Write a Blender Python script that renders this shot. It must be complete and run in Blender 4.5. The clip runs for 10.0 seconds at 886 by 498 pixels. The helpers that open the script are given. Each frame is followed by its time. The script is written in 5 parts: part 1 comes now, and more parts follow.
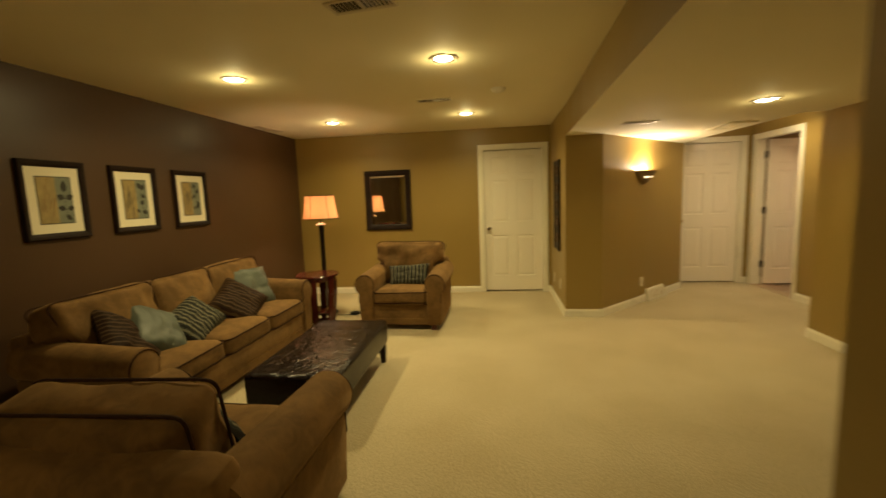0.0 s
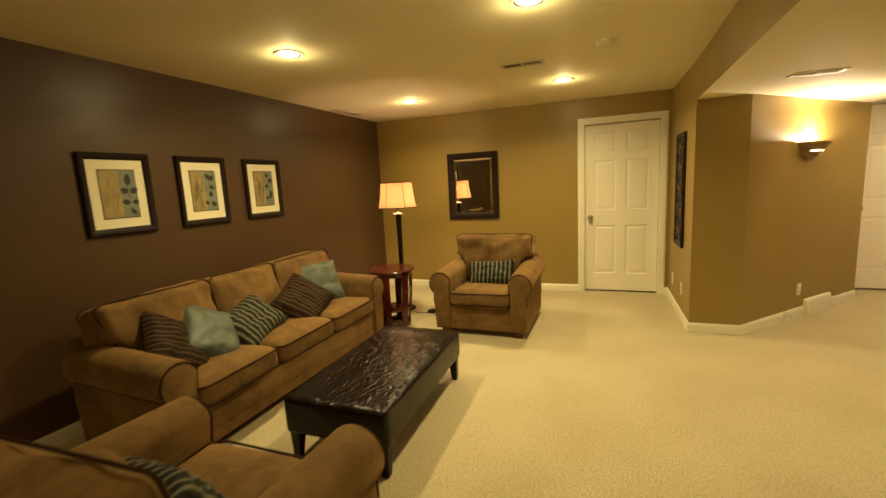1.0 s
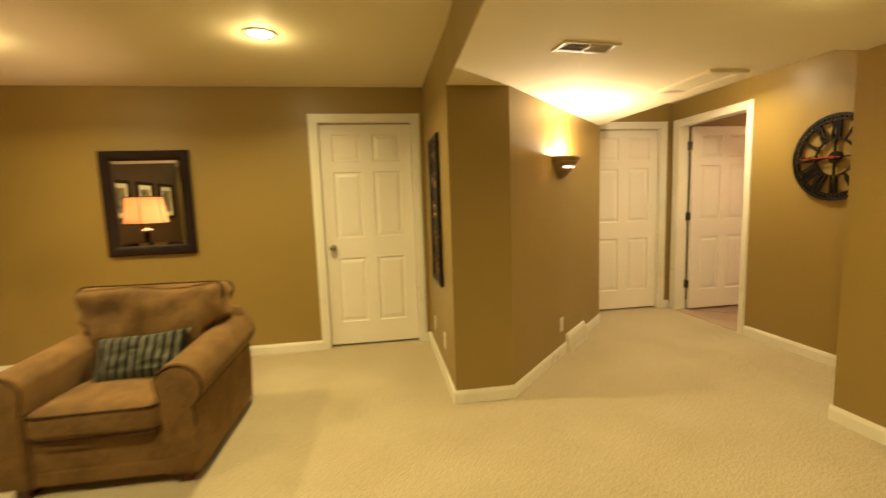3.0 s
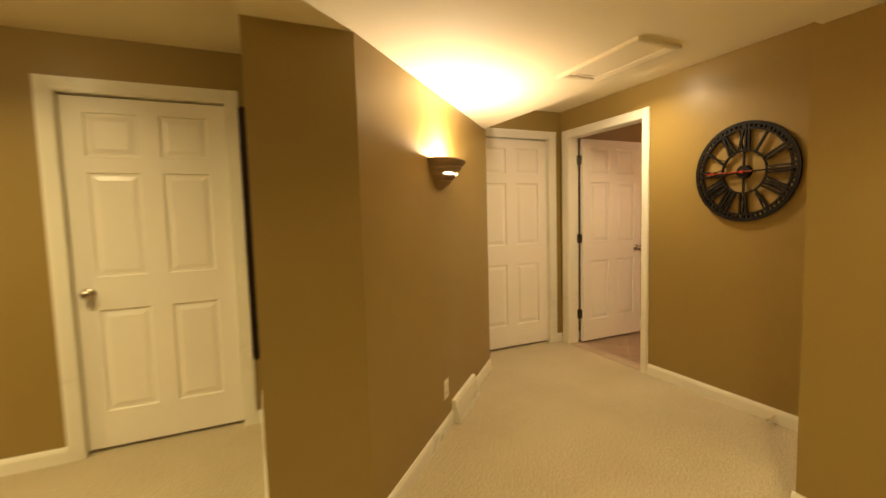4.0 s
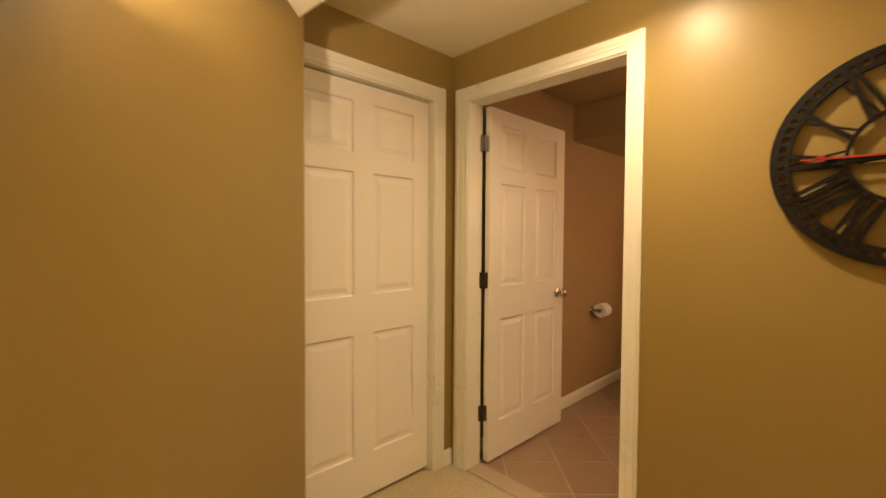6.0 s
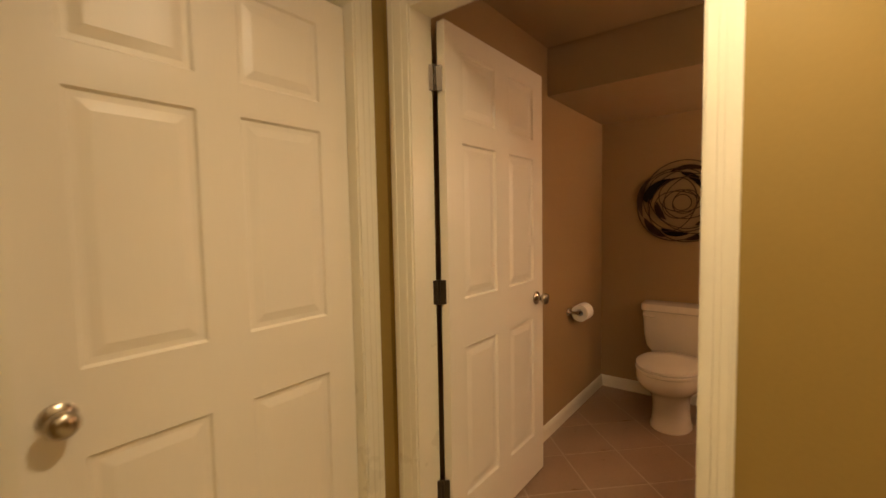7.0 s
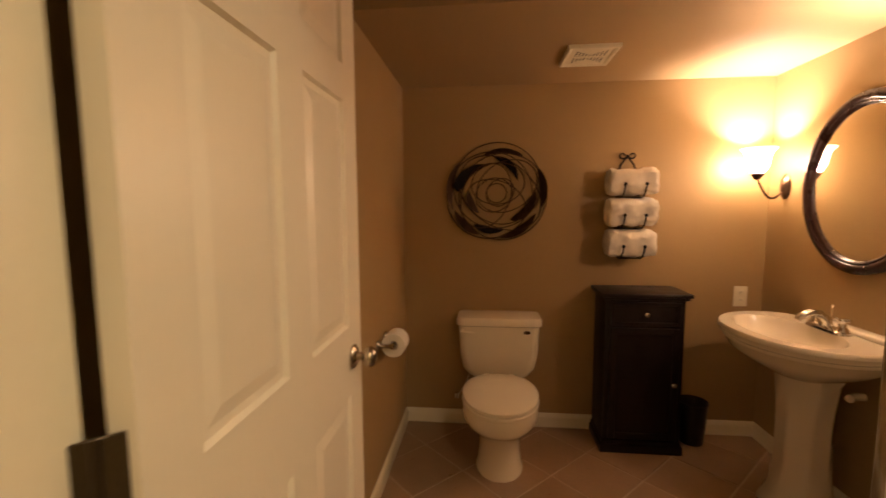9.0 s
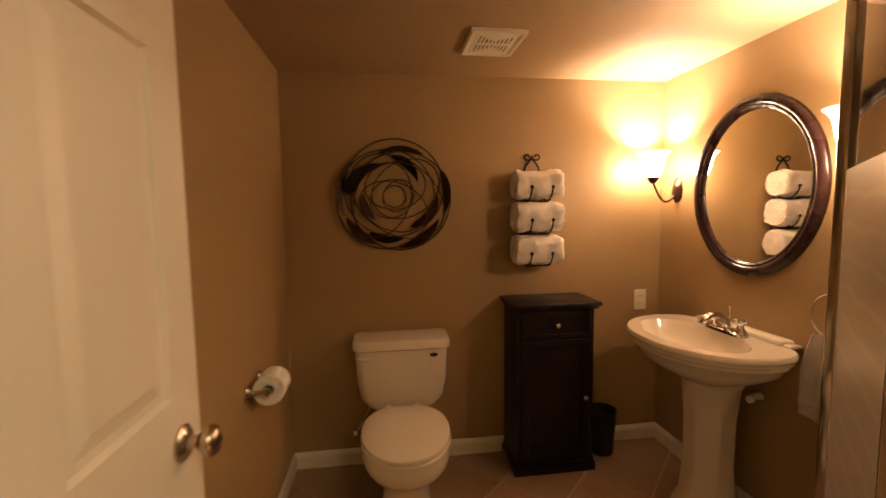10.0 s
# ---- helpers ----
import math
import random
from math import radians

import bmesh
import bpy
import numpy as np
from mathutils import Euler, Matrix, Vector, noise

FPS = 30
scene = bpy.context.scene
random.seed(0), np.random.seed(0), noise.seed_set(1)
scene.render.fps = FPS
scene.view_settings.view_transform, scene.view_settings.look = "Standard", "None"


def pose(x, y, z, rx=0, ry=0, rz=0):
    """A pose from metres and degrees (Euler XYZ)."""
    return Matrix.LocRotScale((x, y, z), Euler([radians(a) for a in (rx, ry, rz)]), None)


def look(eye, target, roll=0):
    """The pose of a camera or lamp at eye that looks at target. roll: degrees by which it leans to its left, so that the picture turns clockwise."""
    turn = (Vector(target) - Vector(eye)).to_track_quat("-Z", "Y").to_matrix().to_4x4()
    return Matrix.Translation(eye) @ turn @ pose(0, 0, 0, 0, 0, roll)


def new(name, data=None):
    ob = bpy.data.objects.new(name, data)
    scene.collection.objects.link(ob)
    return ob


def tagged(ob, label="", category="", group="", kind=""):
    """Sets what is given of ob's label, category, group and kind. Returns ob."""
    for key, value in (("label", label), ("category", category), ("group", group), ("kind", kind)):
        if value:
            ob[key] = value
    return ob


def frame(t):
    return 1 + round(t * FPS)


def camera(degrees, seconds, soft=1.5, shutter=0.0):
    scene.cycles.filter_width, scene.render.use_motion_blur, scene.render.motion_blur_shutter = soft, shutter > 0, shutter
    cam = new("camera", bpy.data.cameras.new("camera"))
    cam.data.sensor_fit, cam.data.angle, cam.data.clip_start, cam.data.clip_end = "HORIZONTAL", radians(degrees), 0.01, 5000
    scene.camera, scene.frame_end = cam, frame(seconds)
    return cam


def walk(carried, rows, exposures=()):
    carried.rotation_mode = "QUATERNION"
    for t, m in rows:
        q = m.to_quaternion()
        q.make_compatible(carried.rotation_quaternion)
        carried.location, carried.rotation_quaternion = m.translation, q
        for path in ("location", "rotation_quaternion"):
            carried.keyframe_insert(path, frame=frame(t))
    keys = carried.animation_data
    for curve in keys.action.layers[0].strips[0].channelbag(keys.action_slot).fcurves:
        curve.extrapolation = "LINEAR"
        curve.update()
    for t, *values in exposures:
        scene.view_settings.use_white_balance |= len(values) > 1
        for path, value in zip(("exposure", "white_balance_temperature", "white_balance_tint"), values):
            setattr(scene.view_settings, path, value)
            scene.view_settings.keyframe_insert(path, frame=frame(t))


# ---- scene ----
cam = camera(92.5, 10.0, 1.5, 0.5)
PATH = [
    (0, (1.159, 1.63, 1.402), (0.903, 3.599, 1.162), -2.1),
    (0.5, (1.16, 1.949, 1.412), (0.591, 3.848, 1.145), -2.9),
    (1, (1.166, 2.282, 1.434), (0.47, 4.132, 1.133), -3.0),
    (1.5, (1.122, 2.616, 1.403), (0.533, 4.502, 1.09), -2.3),
    (2, (1.155, 2.981, 1.404), (0.859, 4.938, 1.115), -2.5),
    (2.5, (1.281, 3.404, 1.368), (1.303, 5.387, 1.113), -2.1),
    (3, (1.467, 3.864, 1.325), (1.762, 5.829, 1.102), -2.0),
    (3.2, (1.56, 4.051, 1.319), (1.964, 5.999, 1.111), -2.2),
    (4.3, (2.018, 5.135, 1.308), (2.958, 6.896, 1.184), -0.9),
    (4.5, (2.076, 5.332, 1.298), (3.092, 7.052, 1.189), -0.4),
    (5, (2.342, 5.806, 1.304), (3.519, 7.421, 1.222), -0.1),
    (5.5, (2.704, 6.194, 1.318), (3.986, 7.728, 1.256), 0.0),
    (5.7, (2.844, 6.355, 1.311), (4.172, 7.849, 1.255), 0.2),
    (6.8, (3.57, 7.064, 1.329), (5.101, 8.346, 1.212), -0.6),
    (7, (3.678, 7.173, 1.321), (5.248, 8.405, 1.195), -1.1),
    (7.5, (3.955, 7.414, 1.32), (5.638, 8.483, 1.161), -0.9),
    (8, (4.181, 7.565, 1.338), (5.983, 8.415, 1.168), -0.5),
    (8.5, (4.348, 7.684, 1.338), (6.266, 8.224, 1.16), -0.5),
    (9, (4.512, 7.746, 1.341), (6.493, 7.948, 1.149), -0.3),
    (9.5, (4.683, 7.763, 1.328), (6.673, 7.688, 1.144), -0.4),
    (10, (4.83, 7.737, 1.343), (6.805, 7.47, 1.171), -0.8),
]
EXPOSURES = [(0, -0.7, 6500, 10), (1, -0.2, 6500, 10), (2, 0.0, 6500, 10), (3.2, -0.12, 6500, 13), (4.5, -0.34, 6500, 20), (5.5, -0.3, 6500, 22), (7.0, -0.62, 6500, 22), (7.5, -0.68, 6500, 22), (8.5, -0.6, 6500, 22), (10, -0.56, 6500, 22)]
walk(cam, [(t, look(eye, target, roll)) for t, eye, target, roll in PATH], EXPOSURES)
# ---- light and exposure ----
world = bpy.data.worlds.new("world")
scene.world = world
world.use_nodes = True
world.node_tree.nodes["Background"].inputs[0].default_value = (0.02, 0.015, 0.008, 1)
world.node_tree.nodes["Background"].inputs[1].default_value = 0.02

WARM = (1.0, 0.80, 0.355)
BATH = (1.0, 0.77, 0.61)
SCONCE_TINT = (1.0, 0.81, 0.55)
CAN_WATTS = 24.5
LAMP_WATTS = 14.0
SCONCE_WATTS = 76.0
BATH_WATTS = 142.0

Y_NORTH, Z_CEIL, Z_SOFFIT = 7.80, 2.35, 2.024
X_COL, Y_COL, X_HALL, Y_NOOK, Z_NOOK = 1.915, 6.488, 4.775, 8.285, 2.318
DIAG_A, DIAG_B = (2.308, Y_COL), (3.725, 7.955)
BX0, BX1, BY0, BY1, Z_BATH = 4.89, 7.058, 6.183, 8.242, 2.045


def light(name, kind, watts, colour, place, size=0.1, spread=180, parent=None, aim=None):
    data = bpy.data.lights.new(name, kind)
    data.energy, data.color = watts, colour
    if kind == "AREA":
        data.shape, data.size, data.spread = "DISK", size, radians(spread)
    else:
        data.shadow_soft_size = size
    ob = new(name, data)
    ob.matrix_world = Matrix.Translation(place) if aim is None else look(place, aim)
    return ob


# ---- materials ----
def node_material(name):
    m = bpy.data.materials.new(name)
    m.use_nodes = True
    nt = m.node_tree
    return m, nt, nt.nodes["Principled BSDF"]


def surface(name, colour, rough=0.6, metal=0.0, fine=200.0, broad=2.5, vary=0.12, bump=0.15, depth=0.001,
            spec=0.5, rough_vary=0.08, coat=0.0, sheen=0.0, stretch=None, per_object=0.0):
    """A procedural surface: broad mottling, fine grain, relief and uneven gloss."""
    m, nt, b = node_material(name)
    N, L = nt.nodes.new, nt.links.new
    tc = N("ShaderNodeTexCoord")
    mp = N("ShaderNodeMapping")
    L(tc.outputs["Object"], mp.inputs[0])
    if stretch:
        mp.inputs["Scale"].default_value = stretch
    big, small = N("ShaderNodeTexNoise"), N("ShaderNodeTexNoise")
    for n, s, d in ((big, broad, 4), (small, fine, 3)):
        L(mp.outputs[0], n.inputs["Vector"])
        n.inputs["Scale"].default_value, n.inputs["Detail"].default_value = s, d
    mix = N("ShaderNodeMath")
    mix.operation = "MULTIPLY_ADD"
    L(big.outputs[0], mix.inputs[0])
    mix.inputs[1].default_value = 0.65
    half = N("ShaderNodeMath")
    half.operation = "MULTIPLY"
    half.inputs[1].default_value = 0.35
    L(small.outputs[0], half.inputs[0])
    L(half.outputs[0], mix.inputs[2])
    last = mix
    if per_object:
        info = N("ShaderNodeObjectInfo")
        add = N("ShaderNodeMath")
        add.operation = "MULTIPLY_ADD"
        L(info.outputs["Random"], add.inputs[0])
        add.inputs[1].default_value = per_object
        L(mix.outputs[0], add.inputs[2])
        last = add
    ramp = N("ShaderNodeValToRGB")
    ramp.color_ramp.elements[0].position, ramp.color_ramp.elements[1].position = 0.3, 0.7 + per_object
    ramp.color_ramp.elements[0].color = (*[c * (1 - vary) for c in colour], 1)
    ramp.color_ramp.elements[1].color = (*[min(1, c * (1 + vary)) for c in colour], 1)
    L(last.outputs[0], ramp.inputs[0])
    L(ramp.outputs[0], b.inputs["Base Color"])
    rr = N("ShaderNodeMapRange")
    L(big.outputs[0], rr.inputs[0])
    rr.inputs[1].default_value, rr.inputs[2].default_value = 0.3, 0.7
    rr.inputs[3].default_value, rr.inputs[4].default_value = max(0.02, rough - rough_vary), min(1, rough + rough_vary)
    L(rr.outputs[0], b.inputs["Roughness"])
    b.inputs["Metallic"].default_value = metal
    b.inputs["Specular IOR Level"].default_value = spec
    b.inputs["Coat Weight"].default_value = coat
    b.inputs["Coat Roughness"].default_value = 0.12
    b.inputs["Sheen Weight"].default_value = sheen
    if bump:
        bp = N("ShaderNodeBump")
        bp.inputs["Strength"].default_value, bp.inputs["Distance"].default_value = bump, depth
        L(small.outputs[0], bp.inputs["Height"])
        L(bp.outputs[0], b.inputs["Normal"])
    return m


def carpet_material():
    m, nt, b = node_material("carpet")
    N, L = nt.nodes.new, nt.links.new
    tc = N("ShaderNodeTexCoord")
    tuft, clump, wear = N("ShaderNodeTexNoise"), N("ShaderNodeTexNoise"), N("ShaderNodeTexNoise")
    for n, s, d in ((tuft, 230, 3), (clump, 84, 6), (wear, 1.6, 5)):
        L(tc.outputs["Object"], n.inputs["Vector"])
        n.inputs["Scale"].default_value, n.inputs["Detail"].default_value = s, d
    add = N("ShaderNodeMath")
    add.operation = "MULTIPLY_ADD"
    L(clump.outputs[0], add.inputs[0])
    add.inputs[1].default_value = 0.6
    L(tuft.outputs[0], add.inputs[2])
    ramp = N("ShaderNodeValToRGB")
    ramp.color_ramp.elements[0].position, ramp.color_ramp.elements[1].position = 0.62, 0.96
    ramp.color_ramp.elements[0].color, ramp.color_ramp.elements[1].color = (0.32, 0.265, 0.16, 1), (0.66, 0.57, 0.38, 1)
    L(add.outputs[0], ramp.inputs[0])
    tint = N("ShaderNodeMix")
    tint.data_type, tint.blend_type = "RGBA", "MULTIPLY"
    tint.inputs[0].default_value = 1
    wr = N("ShaderNodeValToRGB")
    wr.color_ramp.elements[0].position, wr.color_ramp.elements[1].position = 0.35, 0.65
    wr.color_ramp.elements[0].color, wr.color_ramp.elements[1].color = (0.88, 0.86, 0.82, 1), (1, 1, 1, 1)
    L(wear.outputs[0], wr.inputs[0])
    L(ramp.outputs[0], tint.inputs[6])
    L(wr.outputs[0], tint.inputs[7])
    L(tint.outputs[2], b.inputs["Base Color"])
    b.inputs["Roughness"].default_value = 0.95
    b.inputs["Specular IOR Level"].default_value = 0.15
    b.inputs["Sheen Weight"].default_value = 0.15
    bp = N("ShaderNodeBump")
    bp.inputs["Strength"].default_value, bp.inputs["Distance"].default_value = 0.6, 0.005
    L(add.outputs[0], bp.inputs["Height"])
    L(bp.outputs[0], b.inputs["Normal"])
    return m


def suede_material(name, colour):
    """Brushed upholstery: soft nap marks at two scales."""
    m, nt, b = node_material(name)
    N, L = nt.nodes.new, nt.links.new
    tc = N("ShaderNodeTexCoord")
    nap, mark, fibre = N("ShaderNodeTexNoise"), N("ShaderNodeTexNoise"), N("ShaderNodeTexNoise")
    for n, s, d, w in ((nap, 5, 3, 0.6), (mark, 16, 3, 1.2), (fibre, 420, 2, 0)):
        L(tc.outputs["Object"], n.inputs["Vector"])
        n.inputs["Scale"].default_value, n.inputs["Detail"].default_value, n.inputs["Distortion"].default_value = s, d, w
    add = N("ShaderNodeMath")
    add.operation = "MULTIPLY_ADD"
    L(mark.outputs[0], add.inputs[0])
    add.inputs[1].default_value = 0.6
    L(nap.outputs[0], add.inputs[2])
    ramp = N("ShaderNodeValToRGB")
    ramp.color_ramp.elements[0].position, ramp.color_ramp.elements[1].position = 0.58, 1.02
    ramp.color_ramp.elements[0].color = (*[c * 0.68 for c in colour], 1)
    ramp.color_ramp.elements[1].color = (*[c * 1.22 for c in colour], 1)
    L(add.outputs[0], ramp.inputs[0])
    L(ramp.outputs[0], b.inputs["Base Color"])
    b.inputs["Roughness"].default_value = 0.88
    b.inputs["Specular IOR Level"].default_value = 0.2
    b.inputs["Sheen Weight"].default_value = 0.3
    b.inputs["Sheen Roughness"].default_value = 0.45
    b.inputs["Sheen Tint"].default_value = (0.8, 0.5, 0.22, 1)
    bp = N("ShaderNodeBump")
    bp.inputs["Strength"].default_value, bp.inputs["Distance"].default_value = 0.25, 0.002
    L(fibre.outputs[0], bp.inputs["Height"])
    L(bp.outputs[0], b.inputs["Normal"])
    return m


def stripe_material(name, colours, scale, wobble=1.6):
    """Woven stripes across the local x axis."""
    m, nt, b = node_material(name)
    N, L = nt.nodes.new, nt.links.new
    tc = N("ShaderNodeTexCoord")
    wave = N("ShaderNodeTexWave")
    wave.wave_type, wave.bands_direction = "BANDS", "X"
    L(tc.outputs["Object"], wave.inputs["Vector"])
    wave.inputs["Scale"].default_value, wave.inputs["Distortion"].default_value = scale, wobble
    wave.inputs["Detail"].default_value, wave.inputs["Detail Scale"].default_value = 2, 0.6
    ramp = N("ShaderNodeValToRGB")
    ramp.color_ramp.interpolation = "CONSTANT"
    els = ramp.color_ramp.elements
    while len(els) < len(colours):
        els.new(0.5)
    for i, c in enumerate(colours):
        els[i].position = 0.0 if i == 0 else 0.10 + 0.85 * i / len(colours)
        els[i].color = (*c, 1)
    L(wave.outputs[0], ramp.inputs[0])
    L(ramp.outputs[0], b.inputs["Base Color"])
    b.inputs["Roughness"].default_value = 0.65
    b.inputs["Specular IOR Level"].default_value = 0.1
    weave = N("ShaderNodeTexNoise")
    L(tc.outputs["Object"], weave.inputs["Vector"])
    weave.inputs["Scale"].default_value = 350
    bp = N("ShaderNodeBump")
    bp.inputs["Strength"].default_value, bp.inputs["Distance"].default_value = 0.4, 0.002
    L(weave.outputs[0], bp.inputs["Height"])
    L(bp.outputs[0], b.inputs["Normal"])
    return m


def leather_material():
    m, nt, b = node_material("crinkled_leather")
    N, L = nt.nodes.new, nt.links.new
    tc = N("ShaderNodeTexCoord")
    crease, fine = N("ShaderNodeTexNoise"), N("ShaderNodeTexVoronoi")
    mp = N("ShaderNodeMapping")
    mp.inputs["Scale"].default_value = (1.0, 0.55, 1.0)
    mp.inputs["Rotation"].default_value = (0, 0, 0.5)
    L(tc.outputs["Object"], mp.inputs[0])
    L(mp.outputs[0], crease.inputs["Vector"])
    crease.noise_type = "RIDGED_MULTIFRACTAL"
    crease.inputs["Scale"].default_value, crease.inputs["Detail"].default_value, crease.inputs["Distortion"].default_value = 15, 5, 2.2
    L(tc.outputs["Object"], fine.inputs["Vector"])
    fine.inputs["Scale"].default_value = 260
    b.inputs["Base Color"].default_value = (0.009, 0.005, 0.0048, 1)
    b.inputs["Roughness"].default_value = 0.23
    b.inputs["Specular IOR Level"].default_value = 0.22
    geo, axes = N("ShaderNodeNewGeometry"), N("ShaderNodeSeparateXYZ")
    L(geo.outputs["Normal"], axes.inputs[0])
    b1, b2 = N("ShaderNodeBump"), N("ShaderNodeBump")
    b1.inputs["Strength"].default_value, b1.inputs["Distance"].default_value = 0.8, 0.012
    b2.inputs["Strength"].default_value, b2.inputs["Distance"].default_value = 0.15, 0.0015
    flat = N("ShaderNodeMapRange")
    flat.inputs[1].default_value, flat.inputs[2].default_value = 0.3, 0.95
    flat.inputs[3].default_value, flat.inputs[4].default_value = 0.12, 0.62
    L(axes.outputs[2], flat.inputs[0])
    L(flat.outputs[0], b1.inputs["Strength"])
    L(crease.outputs[0], b1.inputs["Height"])
    L(fine.outputs[0], b2.inputs["Height"])
    L(b1.outputs[0], b2.inputs["Normal"])
    L(b2.outputs[0], b.inputs["Normal"])
    return m


def glow_material(name, colour, strength):
    m, nt, b = node_material(name)
    b.inputs["Base Color"].default_value = (0.8, 0.75, 0.65, 1)
    b.inputs["Emission Color"].default_value = (*colour, 1)
    b.inputs["Emission Strength"].default_value = strength
    return m


def shade_material(name, colour, through_part, glow=0.0):
    """Thin cloth or frosted glass that lets the bulb's light through."""
    m, nt, b = node_material(name)
    N, L = nt.nodes.new, nt.links.new
    tr = N("ShaderNodeBsdfTranslucent")
    tr.inputs[0].default_value = (*colour, 1)
    mix = N("ShaderNodeMixShader")
    mix.inputs[0].default_value = through_part
    b.inputs["Base Color"].default_value = (*colour, 1)
    b.inputs["Roughness"].default_value = 0.7
    b.inputs["Emission Color"].default_value = (*colour, 1)
    b.inputs["Emission Strength"].default_value = glow
    L(b.outputs[0], mix.inputs[1])
    L(tr.outputs[0], mix.inputs[2])
    L(mix.outputs[0], nt.nodes["Material Output"].inputs[0])
    return m


def frost_material():
    """Thin blown glass: part of the bulb's light goes straight through, part is spread."""
    m, nt, b = node_material("frosted_bell_glass")
    N, L = nt.nodes.new, nt.links.new
    tr, tp = N("ShaderNodeBsdfTranslucent"), N("ShaderNodeBsdfTransparent")
    tr.inputs[0].default_value = (0.97, 0.92, 0.82, 1)
    tp.inputs[0].default_value = (0.95, 0.90, 0.80, 1)
    b.inputs["Base Color"].default_value = (0.9, 0.86, 0.78, 1)
    b.inputs["Roughness"].default_value = 0.25
    b.inputs["Emission Color"].default_value = (1.0, 0.80, 0.52, 1)
    b.inputs["Emission Strength"].default_value = 9.0
    m1, m2 = N("ShaderNodeMixShader"), N("ShaderNodeMixShader")
    m1.inputs[0].default_value, m2.inputs[0].default_value = 0.5, 0.32
    L(b.outputs[0], m1.inputs[1])
    L(tr.outputs[0], m1.inputs[2])
    L(m1.outputs[0], m2.inputs[1])
    L(tp.outputs[0], m2.inputs[2])
    L(m2.outputs[0], nt.nodes["Material Output"].inputs[0])
    return m


def glass_material():
    m, nt, b = node_material("shower_glass")
    N, L = nt.nodes.new, nt.links.new
    g = N("ShaderNodeBsdfGlossy")
    g.inputs["Roughness"].default_value = 0.04
    t = N("ShaderNodeBsdfTransparent")
    t.inputs[0].default_value = (0.9, 0.92, 0.9, 1)
    f = N("ShaderNodeFresnel")
    mix = N("ShaderNodeMixShader")
    L(f.outputs[0], mix.inputs[0])
    L(t.outputs[0], mix.inputs[1])
    L(g.outputs[0], mix.inputs[2])
    L(mix.outputs[0], nt.nodes["Material Output"].inputs[0])
    return m


M_WALL = surface("tan_wall_paint", (0.298, 0.202, 0.056), 0.45, fine=90, broad=1.2, vary=0.05, bump=0.10, depth=0.0015, spec=0.4)
M_ACCENT = surface("dark_brown_wall_paint", (0.080, 0.043, 0.021), 0.42, fine=90, broad=1.2, vary=0.07, bump=0.10, depth=0.0015, spec=0.4)
M_BATHWALL = surface("bathroom_wall_paint", (0.345, 0.232, 0.102), 0.45, fine=90, broad=1.2, vary=0.05, bump=0.10, depth=0.0015, spec=0.4)
M_CEIL = surface("cream_ceiling_paint", (0.80, 0.72, 0.50), 0.75, fine=120, broad=1.5, vary=0.03, bump=0.15, depth=0.002, spec=0.25)
M_BATHCEIL = surface("bathroom_ceiling_paint", (0.37, 0.258, 0.126), 0.6, fine=120, broad=1.5, vary=0.04, bump=0.15, depth=0.002, spec=0.3)
M_TRIM = surface("white_trim_paint", (0.80, 0.76, 0.62), 0.33, fine=60, broad=3, vary=0.03, bump=0.06, depth=0.001)
M_DOOR = surface("white_door_paint", (0.82, 0.77, 0.655), 0.36, fine=140, broad=2, vary=0.025, bump=0.12, depth=0.0008, stretch=(1, 1, 0.08))
M_CARPET = carpet_material()
M_TILE = surface("beige_floor_tile", (0.30, 0.198, 0.122), 0.33, fine=60, broad=6, vary=0.16, bump=0.08, depth=0.001, per_object=0.18)
M_GROUT = surface("tile_grout", (0.44, 0.34, 0.24), 0.9, fine=300, vary=0.12)
M_SUEDE = suede_material("brown_suede", (0.158, 0.088, 0.030))
M_PIPING = surface("dark_piping", (0.034, 0.015, 0.008), 0.8, spec=0.12)
M_LEATHER = leather_material()
M_DARKWOOD = surface("espresso_wood", (0.008, 0.0042, 0.0034), 0.38, spec=0.32, fine=60, broad=8, vary=0.35, bump=0.1, stretch=(1, 1, 0.1))
M_CHERRY = surface("cherry_wood", (0.075, 0.013, 0.008), 0.22, fine=50, broad=7, vary=0.35, bump=0.06, stretch=(1, 0.15, 1), coat=0.3)
M_FRAMEWOOD = surface("dark_frame_wood", (0.014, 0.006, 0.004), 0.5, spec=0.2, fine=60, broad=9, vary=0.3, bump=0.15)
M_BLACK = surface("black_metal", (0.008, 0.006, 0.005), 0.55, spec=0.2, metal=0.0, fine=90, vary=0.3, bump=0.12)
M_BRONZE = surface("dark_bronze_metal", (0.075, 0.042, 0.022), 0.36, metal=0.8, fine=40, broad=8, vary=0.5, bump=0.2)
M_CHROME = surface("chrome", (0.72, 0.70, 0.66), 0.13, metal=1.0, vary=0.04, bump=0.0, rough_vary=0.04)
M_HINGE = surface("aged_nickel", (0.085, 0.068, 0.05), 0.38, metal=1.0, vary=0.15, bump=0.05)
M_NICKEL = surface("satin_nickel", (0.50, 0.44, 0.35), 0.28, metal=1.0, vary=0.08, bump=0.03)
M_PORCELAIN = surface("white_porcelain", (0.78, 0.72, 0.60), 0.10, vary=0.02, bump=0.0, coat=0.5, rough_vary=0.03)
M_PLASTIC = surface("ivory_plastic", (0.74, 0.68, 0.52), 0.35, vary=0.03, bump=0.0)
M_VENT = surface("vent_enamel", (0.62, 0.54, 0.38), 0.4, vary=0.04, bump=0.0)
# dark colour that stands in for the shade inside vent and outlet openings
M_SLOT_SHADE = surface("painted_slot_shade", (0.05, 0.04, 0.03), 0.7)
